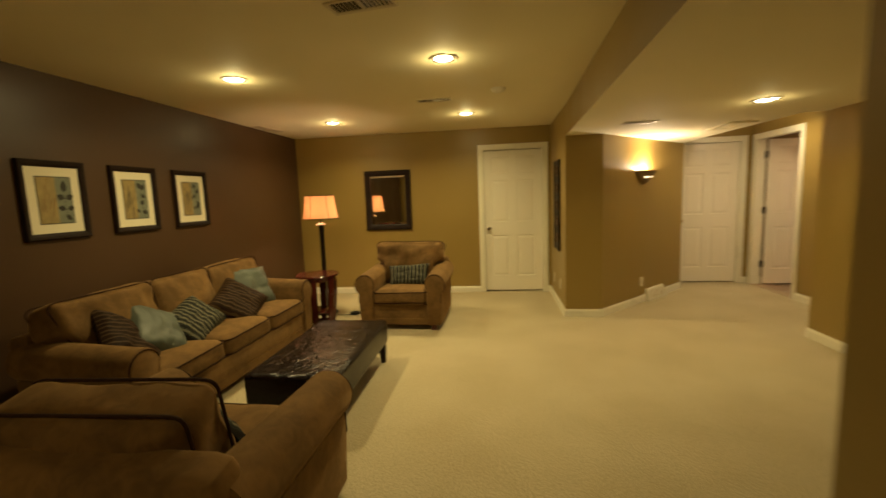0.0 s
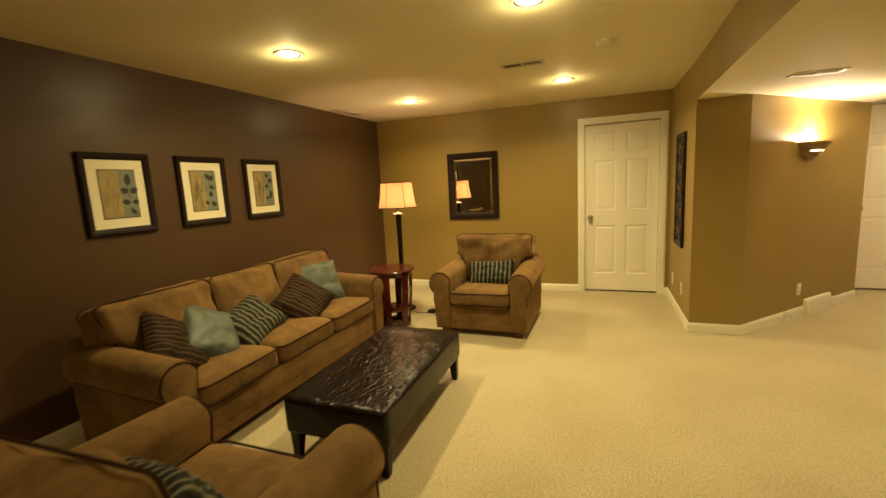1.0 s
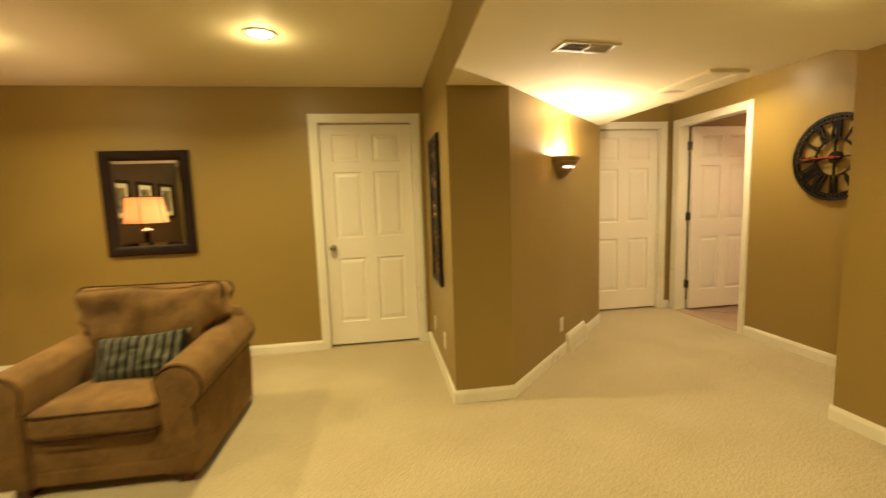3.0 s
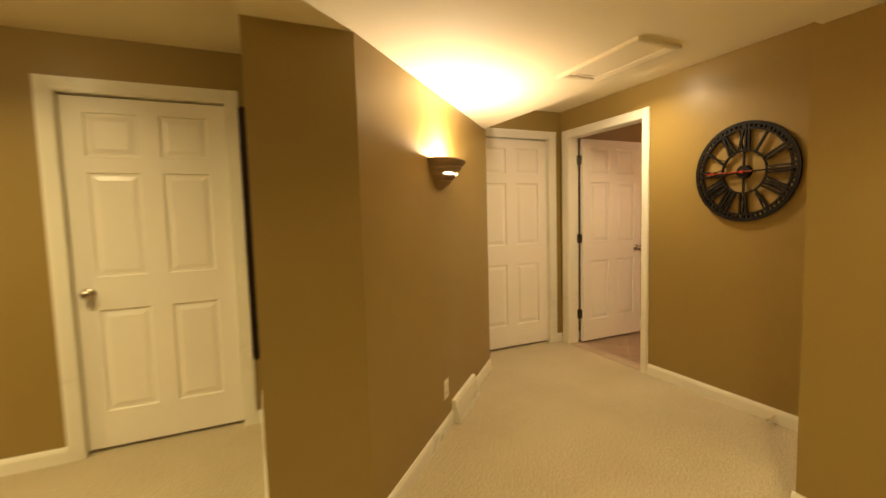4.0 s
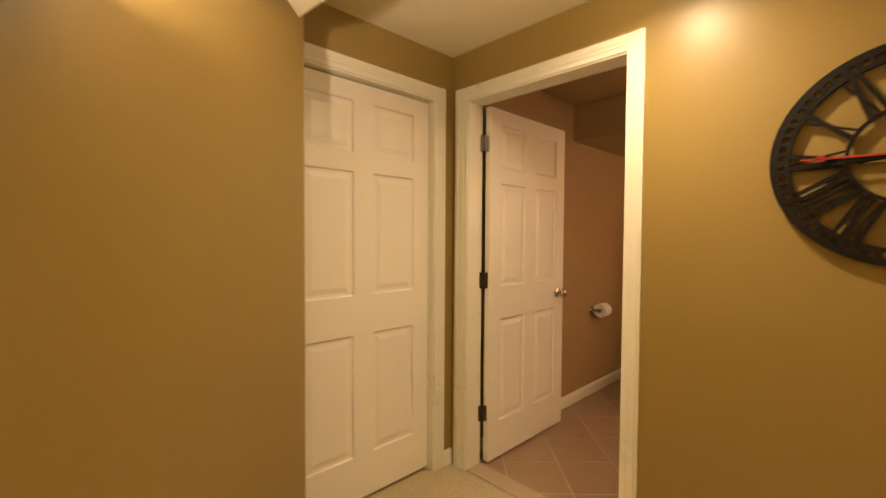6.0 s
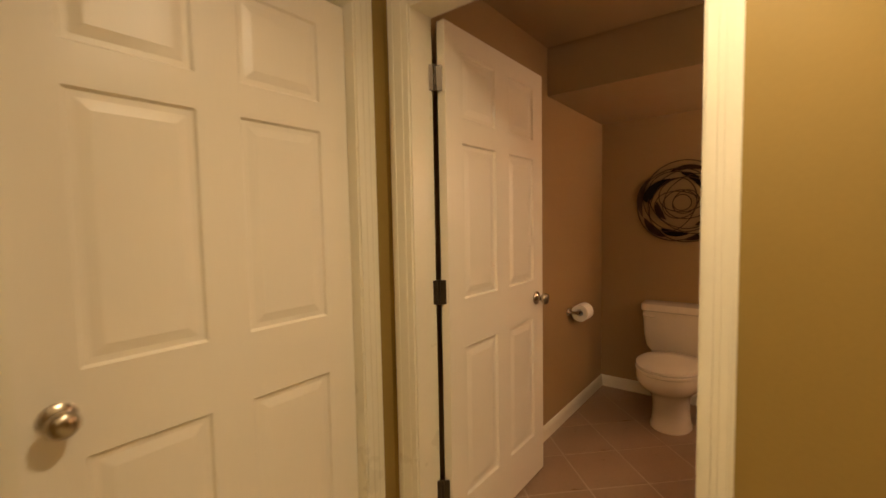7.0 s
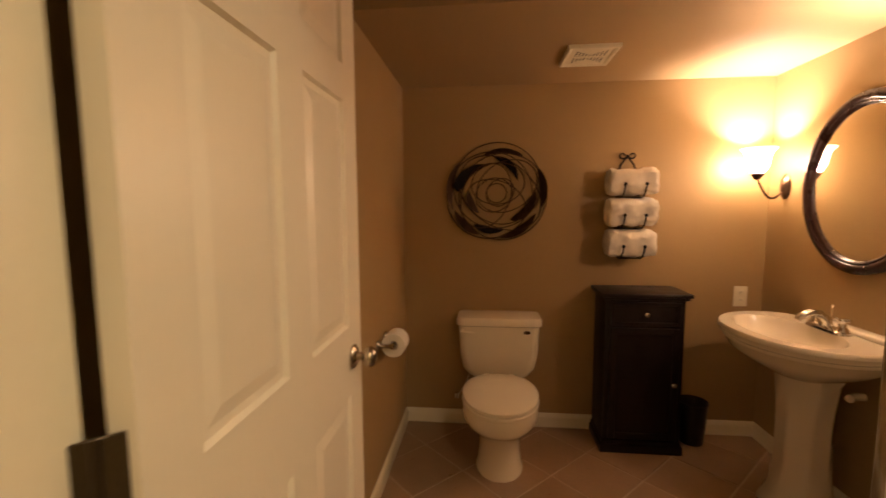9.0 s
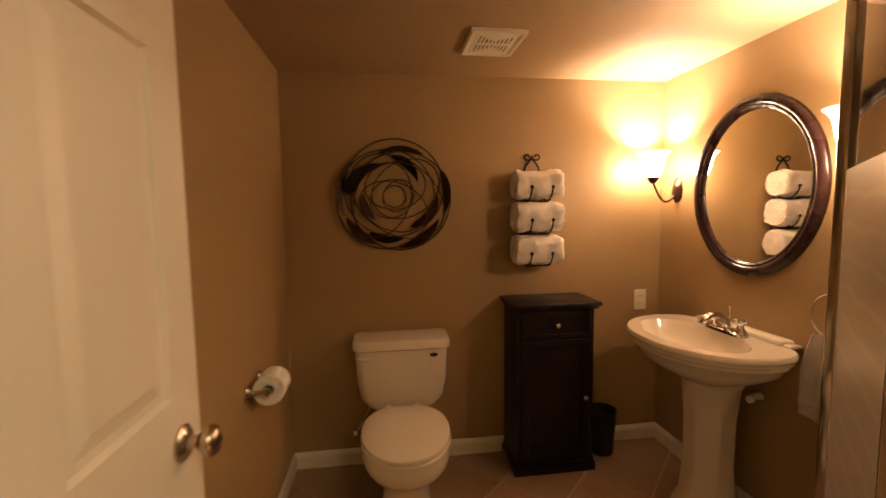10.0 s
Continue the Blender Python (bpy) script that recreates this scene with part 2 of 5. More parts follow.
M_TOWEL = surface("white_terry", (0.78, 0.72, 0.62), 0.95, fine=260, broad=14, vary=0.08, bump=0.8, depth=0.004, sheen=0.4)
M_PAPER = surface("toilet_paper", (0.82, 0.78, 0.70), 0.95, fine=200, vary=0.03, bump=0.2)
M_MAT = surface("cream_mat_board", (0.80, 0.74, 0.56), 0.85, vary=0.03, bump=0.1)
M_MIRROR = surface("mirror_silver", (0.88, 0.88, 0.86), 0.015, metal=1.0, vary=0.0, bump=0.0, rough_vary=0.0)
M_TEAL = surface("teal_silk", (0.062, 0.076, 0.058), 0.5, fine=180, broad=9, vary=0.22, bump=0.3, depth=0.002, sheen=0.08)
M_STRIPE_A = stripe_material("teal_brown_stripe", [(0.012, 0.010, 0.008), (0.030, 0.038, 0.032), (0.010, 0.008, 0.006), (0.055, 0.066, 0.054), (0.012, 0.012, 0.010), (0.150, 0.138, 0.090)], 7.4, 2.4)
M_STRIPE_B = stripe_material("brown_rust_stripe", [(0.016, 0.007, 0.003), (0.024, 0.010, 0.004), (0.011, 0.005, 0.002), (0.030, 0.012, 0.005), (0.014, 0.006, 0.003), (0.018, 0.008, 0.003), (0.066, 0.040, 0.019)], 8.6, 3.4)
M_PLASTER = surface("sconce_plaster", (0.30, 0.20, 0.10), 0.8, fine=90, broad=8, vary=0.15, bump=0.3, depth=0.002)
M_CAN = glow_material("lamp_lens", (1.0, 0.93, 0.72), 18.0)
M_SLIT = glow_material("sconce_slot", (1.0, 0.85, 0.52), 4.5)
M_BULB = glow_material("bulb", (1.0, 0.80, 0.45), 25.0)
M_SHADE = shade_material("fabric_lamp_shade", (0.80, 0.56, 0.37), 0.46)
M_FROST = frost_material()
M_GLASS = glass_material()
M_REDHAND = surface("red_enamel", (0.45, 0.03, 0.012), 0.4)
M_ART_TAN = surface("tan_print", (0.34, 0.25, 0.10), 0.7, fine=30, broad=9, vary=0.3)
M_ART_BLUE = surface("grey_blue_print", (0.18, 0.20, 0.15), 0.7, fine=30, broad=9, vary=0.25)
M_INK = surface("dark_ink", (0.03, 0.028, 0.022), 0.7)
M_RUST = surface("ochre_ink", (0.22, 0.11, 0.03), 0.7)
M_RUBBER = surface("black_plastic", (0.01, 0.009, 0.008), 0.45)


# ---- mesh helpers ----
def box(bm, x0, x1, y0, y1, z0, z1, bevel=0.0, seg=2):
    r = bmesh.ops.create_cube(bm, size=1)
    vs = r["verts"]
    for v in vs:
        v.co = Vector((x0 + (v.co.x + 0.5) * (x1 - x0), y0 + (v.co.y + 0.5) * (y1 - y0), z0 + (v.co.z + 0.5) * (z1 - z0)))
    if bevel:
        es = {e for v in vs for e in v.link_edges}
        bmesh.ops.bevel(bm, geom=list(es), offset=bevel, segments=seg, affect="EDGES", profile=0.5)
    return vs


def prism(bm, pts, z0, z1):
    lo, hi = [bm.verts.new((x, y, z0)) for x, y in pts], [bm.verts.new((x, y, z1)) for x, y in pts]
    bm.faces.new(list(reversed(lo)))
    bm.faces.new(hi)
    n = len(pts)
    for i in range(n):
        bm.faces.new((lo[i], lo[(i + 1) % n], hi[(i + 1) % n], hi[i]))


def lathe(bm, profile, n=32, a0=0.0, a1=2 * math.pi, sx=1.0, sy=1.0, centre=(0, 0, 0)):
    """Turn a profile of (radius, height) about the z axis."""
    full = abs(a1 - a0 - 2 * math.pi) < 1e-6
    cols = n if full else n + 1
    rings = []
    for r, z in profile:
        rings.append([bm.verts.new((centre[0] + sx * r * math.cos(a0 + (a1 - a0) * i / n), centre[1] + sy * r * math.sin(a0 + (a1 - a0) * i / n), centre[2] + z)) for i in range(cols)])
    for a, b in zip(rings, rings[1:]):
        for i in range(n):
            j = (i + 1) % cols
            bm.faces.new((a[i], a[j], b[j], b[i]))
    bmesh.ops.remove_doubles(bm, verts=[v for r in rings for v in r], dist=1e-6)


def tube(bm, pts, r, n=8, closed=False, flat=1.0):
    """A round bar along a line of points."""
    pts = [Vector(p) for p in pts]
    rings, m = [], len(pts)
    up = None
    for i, p in enumerate(pts):
        d = (pts[(i + 1) % m] - pts[i - 1]) if closed else (pts[min(i + 1, m - 1)] - pts[max(i - 1, 0)])
        d.normalize()
        if up is None:
            up = Vector((0, 0, 1)) if abs(d.z) < 0.9 else Vector((1, 0, 0))
        s = d.cross(up).normalized()
        up = s.cross(d).normalized()
        rr = r(i / max(1, m - 1)) if callable(r) else r
        rings.append([bm.verts.new(p + rr * (math.cos(2 * math.pi * k / n) * s + flat * math.sin(2 * math.pi * k / n) * up)) for k in range(n)])
    for i in range(m if closed else m - 1):
        a, b = rings[i], rings[(i + 1) % m]
        for k in range(n):
            bm.faces.new((a[k], a[(k + 1) % n], b[(k + 1) % n], b[k]))
    if not closed:
        bm.faces.new(list(reversed(rings[0])))
        bm.faces.new(rings[-1])


def extrude_profile(bm, pts, y0, y1):
    """A closed outline in x and z, drawn out along y."""
    a, b = [bm.verts.new((x, y0, z)) for x, z in pts], [bm.verts.new((x, y1, z)) for x, z in pts]
    n = len(pts)
    bm.faces.new(a)
    bm.faces.new(list(reversed(b)))
    for i in range(n):
        bm.faces.new((a[(i + 1) % n], a[i], b[i], b[(i + 1) % n]))


def soft_box(bm, cx, cy, cz, sx, sy, sz, r=0.05, puff=(0, 0, 0), n=10, lumps=0.0, seed=0.0):
    """An upholstered block: rounded edges, faces that swell by puff, slight unevenness."""
    start = len(bm.verts)
    ret = bmesh.ops.create_cube(bm, size=2)
    bmesh.ops.subdivide_edges(bm, edges=list({e for v in ret["verts"] for e in v.link_edges}), cuts=n, use_grid_fill=True)
    bm.verts.ensure_lookup_table()
    vs = bm.verts[start:]
    h = Vector((sx / 2, sy / 2, sz / 2))
    r = min(r, min(h) * 0.98)
    for v in vs:
        u = v.co.copy()
        for k in range(3):
            u[k] = math.copysign(abs(u[k]) ** 0.75, u[k])
        p = Vector((u.x * h.x, u.y * h.y, u.z * h.z))
        inner = Vector([max(-(h[k] - r), min(h[k] - r, p[k])) for k in range(3)])
        d = p - inner
        q = inner + d.normalized() * r if d.length > 1e-9 else p
        for k in range(3):
            a, b = u[(k + 1) % 3], u[(k + 2) % 3]
            q[k] += u[k] * puff[k] * (1 - a * a) * (1 - b * b)
        if lumps:
            q += lumps * noise.noise_vector(q * 7 + Vector((seed, seed * 1.7, seed)))
        v.co = q + Vector((cx, cy, cz))
    return vs


def finish(bm, smooth=True, angle=40):
    bmesh.ops.recalc_face_normals(bm, faces=bm.faces)
    for f in bm.faces:
        f.smooth = smooth
    if smooth:
        for e in bm.edges:
            if len(e.link_faces) == 2 and e.calc_face_angle(0) > radians(angle):
                e.smooth = False


def mesh_of(name, bm, material, smooth=True):
    finish(bm, smooth)
    me = bpy.data.meshes.new(name)
    bm.to_mesh(me)
    bm.free()
    me.materials.append(material)
    return me


def part(name, bm, material, parent, label="", smooth=True, m=None):
    ob = new(name, mesh_of(name, bm, material, smooth))
    ob.parent = parent
    if m is not None:
        ob.matrix_basis = m
    if label:
        tagged(ob, label)
    return ob


def share(name, ob, parent, m):
    """Another part on the same mesh."""
    o = new(name, ob.data)
    o.parent, o.matrix_basis = parent, m
    return o


def thing(name, m, label, category, group=""):
    ob = new(name)
    ob.empty_display_size = 0.1
    ob.matrix_world = m
    return tagged(ob, label, category, group)


def single(name, bm, material, label, category, group="", m=None, smooth=True):
    ob = new(name, mesh_of(name, bm, material, smooth))
    if m is not None:
        ob.matrix_world = m
    return tagged(ob, label, category, group)


def structure(name, bm, material, label="", smooth=False):
    return tagged(new(name, mesh_of(name, bm, material, smooth)), label, "", "", "structure")


def on_wall(place, right):
    """A pose on a wall: x to the right along it, y up, z out of it."""
    r = Vector((*right, 0)).normalized()
    out = r.cross(Vector((0, 0, 1)))
    m = Matrix((r, (0, 0, 1), out)).transposed().to_4x4()
    m.translation = place
    return m


# ---- structure: floors, walls, ceilings ----
def wall(name, material, label, *boxes):
    bm = bmesh.new()
    for b in boxes:
        box(bm, *b)
    return structure(name, bm, material, label)


bm = bmesh.new()
box(bm, -2.12, 4.79, 0.08, 8.45, -0.1, 0.0)
structure("floor_carpet", bm, M_CARPET, "wall-to-wall beige cut-pile carpet")

DOOR_TOP = 2.06


def west(y):
    """The accent wall runs slightly off square."""
    return -1.895 + 0.021 * (y - 4.0)


bm = bmesh.new()
prism(bm, [(-2.12, 0.08), (west(0.08), 0.08), (west(7.92), 7.92), (-2.12, 7.92)], 0, Z_CEIL)
structure("wall_west", bm, M_ACCENT, "dark chocolate brown painted accent wall")
D1X0, D1X1 = 0.97, 1.812
wall("wall_north", M_WALL, "tan painted wall with a white door",
     (west(7.8), D1X0, Y_NORTH, 7.92, 0, Z_CEIL), (D1X1, X_COL, Y_NORTH, 7.92, 0, Z_CEIL), (D1X0, D1X1, Y_NORTH, 7.92, DOOR_TOP, Z_CEIL))
bm = bmesh.new()
prism(bm, [(X_COL, Y_COL), DIAG_A, DIAG_B, (DIAG_B[0], 8.41), (X_COL, 8.41)], 0, Z_CEIL)
structure("wall_column", bm, M_WALL, "tan painted angled wall beside the hall")
wall("wall_nook", M_WALL, "tan painted wall round a white door",
     (DIAG_B[0], 3.775, Y_NOOK, 8.41, 0, Z_CEIL), (4.645, BX0, Y_NOOK, 8.41, 0, Z_CEIL), (3.775, 4.645, Y_NOOK, 8.41, DOOR_TOP, Z_CEIL))
DY0, DY1 = 7.292, 8.170
wall("wall_hall_east", M_WALL, "tan painted hall wall with a clock",
     (X_HALL, 4.8325, 5.82, DY0, 0, Z_CEIL), (X_HALL, 4.8325, DY1, Y_NOOK, 0, Z_CEIL), (X_HALL, 4.8325, DY0, DY1, DOOR_TOP, Z_CEIL))
wall("wall_bath_west", M_BATHWALL, "warm tan bathroom wall beside the door",
     (4.8325, BX0, 5.82, DY0, 0, Z_CEIL), (4.8325, BX0, DY1, Y_NOOK, 0, Z_CEIL), (4.8325, BX0, DY0, DY1, DOOR_TOP, Z_CEIL))
wall("wall_return", M_WALL, "tan painted short return wall", (3.99, X_HALL, 5.70, 5.82, 0, Z_CEIL))
wall("wall_east", M_WALL, "tan painted wall of the living room", (3.99, 4.11, 0.08, 5.70, 0, Z_CEIL))
wall("wall_south", M_WALL, "tan painted wall", (west(0.08), 3.99, 0.08, 0.20, 0, Z_CEIL))
wall("wall_stub", M_WALL, "tan painted wall end beside the entrance", (1.612, 1.695, 0.20, 2.235, 0, Z_CEIL))
wall("wall_bath_north", M_BATHWALL, "warm tan bathroom wall", (BX0, 7.17, BY1, 8.355, 0, Z_CEIL))
wall("wall_bath_east", M_BATHWALL, "warm tan bathroom wall behind the toilet", (BX1, 7.17, 6.05, BY1, 0, Z_CEIL))
wall("wall_bath_south", M_BATHWALL, "warm tan bathroom wall behind the sink", (BX0, BX1, 6.05, BY0, 0, Z_CEIL))

bm = bmesh.new()
box(bm, -2.12, 4.8325, 0.08, 8.45, Z_CEIL, Z_CEIL + 0.1)
structure("ceiling", bm, M_CEIL, "cream painted ceiling with recessed lights")
bm = bmesh.new()
prism(bm, [(3.81, 5.82), (X_HALL, 5.82), (X_HALL, Y_NOOK), (DIAG_B[0], Y_NOOK), DIAG_B, (3.69, 7.928)], Z_NOOK, Z_CEIL)
structure("ceiling_nook", bm, M_CEIL, "cream painted ceiling of the hall nook")
bm = bmesh.new()
prism(bm, [(1.70, 0.2), (3.99, 0.2), (3.99, 5.79), (3.81, 5.79), (3.69, 7.928), DIAG_A, (X_COL, Y_COL)], Z_SOFFIT, Z_CEIL)
soffit = structure("ceiling_soffit", bm, M_CEIL, "lowered cream ceiling over the hall with a tan side")
soffit.data.materials.append(M_WALL)
for p in soffit.data.polygons:
    if abs(p.normal.z) < 0.5 and p.normal.x < -0.5 and p.center.x < 2.0:
        p.material_index = 1
bm = bmesh.new()
box(bm, 4.8325, 7.17, 6.05, 8.355, Z_CEIL - 0.03, Z_CEIL + 0.1)
box(bm, 6.06, 7.17, 6.05, 8.355, Z_BATH, Z_CEIL - 0.03)
structure("ceiling_bath", bm, M_BATHCEIL, "tan painted bathroom ceiling with a dropped part")


# ---- baseboards ----
def baseboard(p, q, h=0.088, d=0.013):
    """A moulded board from p to q; the room lies to its right."""
    p, q = Vector((*p, 0)), Vector((*q, 0))
    u = (q - p).normalized()
    o = Vector((u.y, -u.x, 0))
    prof = [(0, 0), (d, 0), (d, h * 0.72), (d * 0.75, h * 0.86), (d * 0.35, h), (0, h)]
    bm = bmesh.new()
    a = [bm.verts.new(p + o * x + Vector((0, 0, z))) for x, z in prof]
    b = [bm.verts.new(q + o * x + Vector((0, 0, z))) for x, z in prof]
    bm.faces.new(a)
    bm.faces.new(list(reversed(b)))
    for i in range(len(prof)):
        j = (i + 1) % len(prof)
        bm.faces.new((a[i], b[i], b[j], a[j]))
    structure("baseboard", bm, M_TRIM, "white painted baseboard")


def along(s):
    """A point of the angled wall, a share s along it."""
    return (DIAG_A[0] + (DIAG_B[0] - DIAG_A[0]) * s, DIAG_A[1] + (DIAG_B[1] - DIAG_A[1]) * s)


for p, q in [((west(0.2), 0.2), (west(7.8), Y_NORTH)), ((west(7.8), Y_NORTH), (D1X0 - 0.065, Y_NORTH)), ((D1X1 + 0.065, Y_NORTH), (X_COL, Y_NORTH)),
             ((X_COL, Y_NORTH), (X_COL, Y_COL)), ((X_COL - 0.012, Y_COL), (2.326, Y_COL)), (DIAG_A, along(0.497)), (along(0.730), DIAG_B),
             ((X_HALL, DY0 - 0.065), (X_HALL, 5.82)), ((X_HALL, 5.82), (3.99, 5.82)), ((3.99, 5.832), (3.99, 0.2)),
             ((BX0, BY1), (BX1, BY1)), ((BX1, BY1), (BX1, BY0)), ((BX1, BY0), (5.85, BY0)), ((1.612, 2.235), (1.612, 0.2)), ((1.695, 2.235), (1.612, 2.235)), ((4.713, Y_NOOK), (X_HALL, Y_NOOK))]:
    baseboard(p, q)


# ---- doors ----
def panel_bm(w, h, t):
    """A raised door panel, moulded on both sides; y is its depth."""
    bm = bmesh.new()
    for side in (-1, 1):
        rings = []
        for inset, depth in ((0, 0.0), (0.006, 0.009), (0.020, 0.009), (0.045, 0.003)):
            y = side * (t / 2 - depth)
            rings.append([bm.verts.new((x, y, z)) for x, z in ((inset, inset), (w - inset, inset), (w - inset, h - inset), (inset, h - inset))])
        for a, b in zip(rings, rings[1:]):
            for i in range(4):
                bm.faces.new((a[i], a[(i + 1) % 4], b[(i + 1) % 4], b[i]))
        bm.faces.new(rings[-1])
    return bm


def knob(parent, x, z, y, out):
    """A round knob on a rose, standing out of the leaf along y."""
    bm = bmesh.new()
    lathe(bm, [(0.0001, 0), (0.033, 0), (0.033, 0.004), (0.026, 0.010), (0.013, 0.014), (0.011, 0.026), (0.018, 0.032), (0.0275, 0.042), (0.0285, 0.052), (0.022, 0.062), (0.010, 0.066), (0.0001, 0.0665)], 24)
    part("door_knob", bm, M_NICKEL, parent, "satin nickel knob", m=pose(x, y, z, 90 if out < 0 else -90))


def door_leaf(parent, w, m, h=2.03, t=0.035, knob_x=None, sides=(-1,)):
    """A six-panel leaf, hinged or shut: x along its width, front at y = 0."""
    k = w / 0.86
    stile, mid = 0.108 * k, 0.115 * k
    pw = (w - 2 * stile - mid) / 2
    rows = [(0.225, 0.60), (1.015, 0.595), (1.70, 0.245)]
    bm = bmesh.new()
    for x0, x1 in ((0, stile), (w - stile, w)):
        box(bm, x0, x1, 0, t, 0.012, h)
    zs = [0.012] + [v for z, hh in rows for v in (z, z + hh)] + [h]
    for z0, z1 in zip(zs[::2], zs[1::2]):
        box(bm, stile, w - stile, 0, t, z0, z1)
    for z, hh in rows:
        box(bm, stile + pw, stile + pw + mid, 0, t, z, z + hh)
    leaf = part("door_leaf", bm, M_DOOR, parent, "white six-panel door leaf", smooth=False, m=m)
    for z, hh in rows:
        first = part("door_panel", panel_bm(pw, hh, t), M_DOOR, leaf, smooth=False, m=pose(stile, t / 2, z))
        share("door_panel", first, leaf, pose(stile + pw + mid, t / 2, z))
    if knob_x is not None:
        for s in sides:
            knob(leaf, knob_x, 0.925, 0 if s < 0 else t, s)
    return leaf


def casing_bar(bm, x0, x1, z0, z1, d=0.016, upright=True):
    """One moulded board of a door's casing: a flat back and two low steps."""
    if upright:
        box(bm, x0, x1, -d * 0.6, 0, z0, z1)
        box(bm, x0 + 0.006, x1 - 0.022, -d * 0.85, -d * 0.6, z0, z1, 0.002, 1)
        box(bm, x0 + 0.012, x0 + 0.030, -d, -d * 0.85, z0, z1, 0.001, 1)
    else:
        box(bm, x0, x1, -d * 0.6, 0, z0, z1)
        box(bm, x0, x1, -d * 0.85, -d * 0.6, z0 + 0.022, z1 - 0.006, 0.002, 1)
        box(bm, x0, x1, -d, -d * 0.85, z1 - 0.030, z1 - 0.012, 0.001, 1)


def door_frame(parent, w, depth, left=0.068, right=0.068, top=DOOR_TOP, head=0.068):
    """Jambs, stops and casing round an opening of width w; the wall's face is y = 0."""
    for x0, x1, n in ((-0.004, 0.012, 0), (w - 0.012, w + 0.004, 1)):
        bm = bmesh.new()
        box(bm, x0, x1, -0.002, depth, 0, top)
        part("jamb", bm, M_TRIM, parent, smooth=False)
    bm = bmesh.new()
    box(bm, 0.012, w - 0.012, -0.002, depth, top - 0.014, top + 0.004)
    part("head_jamb", bm, M_TRIM, parent, smooth=False)
    bm = bmesh.new()
    casing_bar(bm, -left, 0.006, 0, top + head - 0.006)
    part("casing", bm, M_TRIM, parent)
    bm = bmesh.new()
    casing_bar(bm, -right, 0.006, 0, top + head - 0.006)
    for v in bm.verts:
        v.co.x = w - v.co.x
    part("casing", bm, M_TRIM, parent)
    bm = bmesh.new()
    casing_bar(bm, 0.006, w - 0.006, top - 0.006, top + head - 0.006, upright=False)
    part("casing_head", bm, M_TRIM, parent)


def door_thing(name, m, label):
    d = new(name)
    d.matrix_world = m
    return tagged(d, label, "", "", "structure")


# the shut door in the living room
d1 = door_thing("door_1", pose(D1X0, Y_NORTH, 0), "shut white six-panel door in a white casing")
door_frame(d1, D1X1 - D1X0, 0.115)
door_leaf(d1, 0.812, pose(0.015, 0.045, 0.008), knob_x=0.062)
# the shut door at the end of the hall
d2 = door_thing("door_2", pose(3.775, Y_NOOK, 0), "shut white six-panel door at the end of the hall")
door_frame(d2, 0.87, 0.115, left=0.044, right=0.068)
door_leaf(d2, 0.840, pose(0.015, 0.04, 0.008), knob_x=0.062)
# the open bathroom door: x runs south along the hall's wall
d3 = door_thing("door_3", pose(X_HALL, DY1, 0, 0, 0, -90), "open white six-panel bathroom door on three hinges")
door_frame(d3, DY1 - DY0, 0.113, left=0.084, right=0.060)
swing = d3.matrix_world.inverted() @ pose(4.905, 8.112, 0.008)
leaf3 = door_leaf(d3, 0.795, swing, knob_x=0.720, sides=(-1, 1))
for hz in (0.298, 1.063, 1.836):
    bm = bmesh.new()
    box(bm, -0.030, 0.030, -0.0035, 0.0, -0.045, 0.045, 0.0015, 1)
    lathe(bm, [(0.0055, -0.046), (0.0055, 0.046)], 12, centre=(0, -0.005, 0))
    part("hinge", bm, M_HINGE, d3, "aged nickel butt hinge", m=d3.matrix_world.inverted() @ pose(4.888, 8.146, hz, 0, 0, -45))
bm = bmesh.new()
box(bm, X_HALL + 0.002, BX0, DY0 + 0.012, DY1 - 0.012, 0.0, 0.006, 0.002, 1)
structure("threshold", bm, M_GROUT, "low beige threshold between carpet and tile")


# ---- lamps of the place ----
def can_light(x, y, z, watts=CAN_WATTS, tint=WARM):
    t = thing("recessed_light", pose(x, y, z), "round recessed ceiling light, switched on", "ceiling light", "recessed lights")
    bm = bmesh.new()
    lathe(bm, [(0.080, 0.0), (0.081, -0.006), (0.088, -0.008), (0.098, -0.004), (0.100, 0.0)], 40)
    part("trim_ring", bm, M_VENT, t)
    bm = bmesh.new()
    lathe(bm, [(0.066, -0.001), (0.070, -0.002), (0.076, -0.004), (0.0808, -0.0062)], 40)
    part("reflector", bm, M_BRONZE, t, "darker metal reflector edge")
    bm = bmesh.new()
    lathe(bm, [(0.0001, -0.010), (0.035, -0.009), (0.058, -0.005), (0.066, -0.001)], 32)
    part("lens", bm, M_CAN, t, "glowing lamp face")
    light("can_lamp", "AREA", watts, tint, (x, y, z - 0.016), 0.10, 150)
    light("can_glow", "POINT", watts * 0.31, tint, (x, y, z - 0.035), 0.03)


for x, y in ((-0.80, 4.765), (0.815, 4.66), (0.83, 6.64), (-0.80, 6.73)):
    can_light(x, y, Z_CEIL)
can_light(3.117, 5.089, Z_SOFFIT, 0.54 * CAN_WATTS)
can_light(4.294, 7.156, Z_NOOK, 0.74 * CAN_WATTS, (1.0, 0.80, 0.46))
# unseen pair behind the camera, added on the grid's spacing to brighten the near armchair
for x in (-0.80, 0.91):
    can_light(x, 0.84, Z_CEIL, 0.36 * CAN_WATTS)

def stand(bm):
    """Turn a form from z up to y up, for the poses on walls."""
    for v in bm.verts:
        v.co = Vector((v.co.x, v.co.z, v.co.y))


# hall sconce on the angled wall
DIAG = (DIAG_B[0] - DIAG_A[0], DIAG_B[1] - DIAG_A[1])
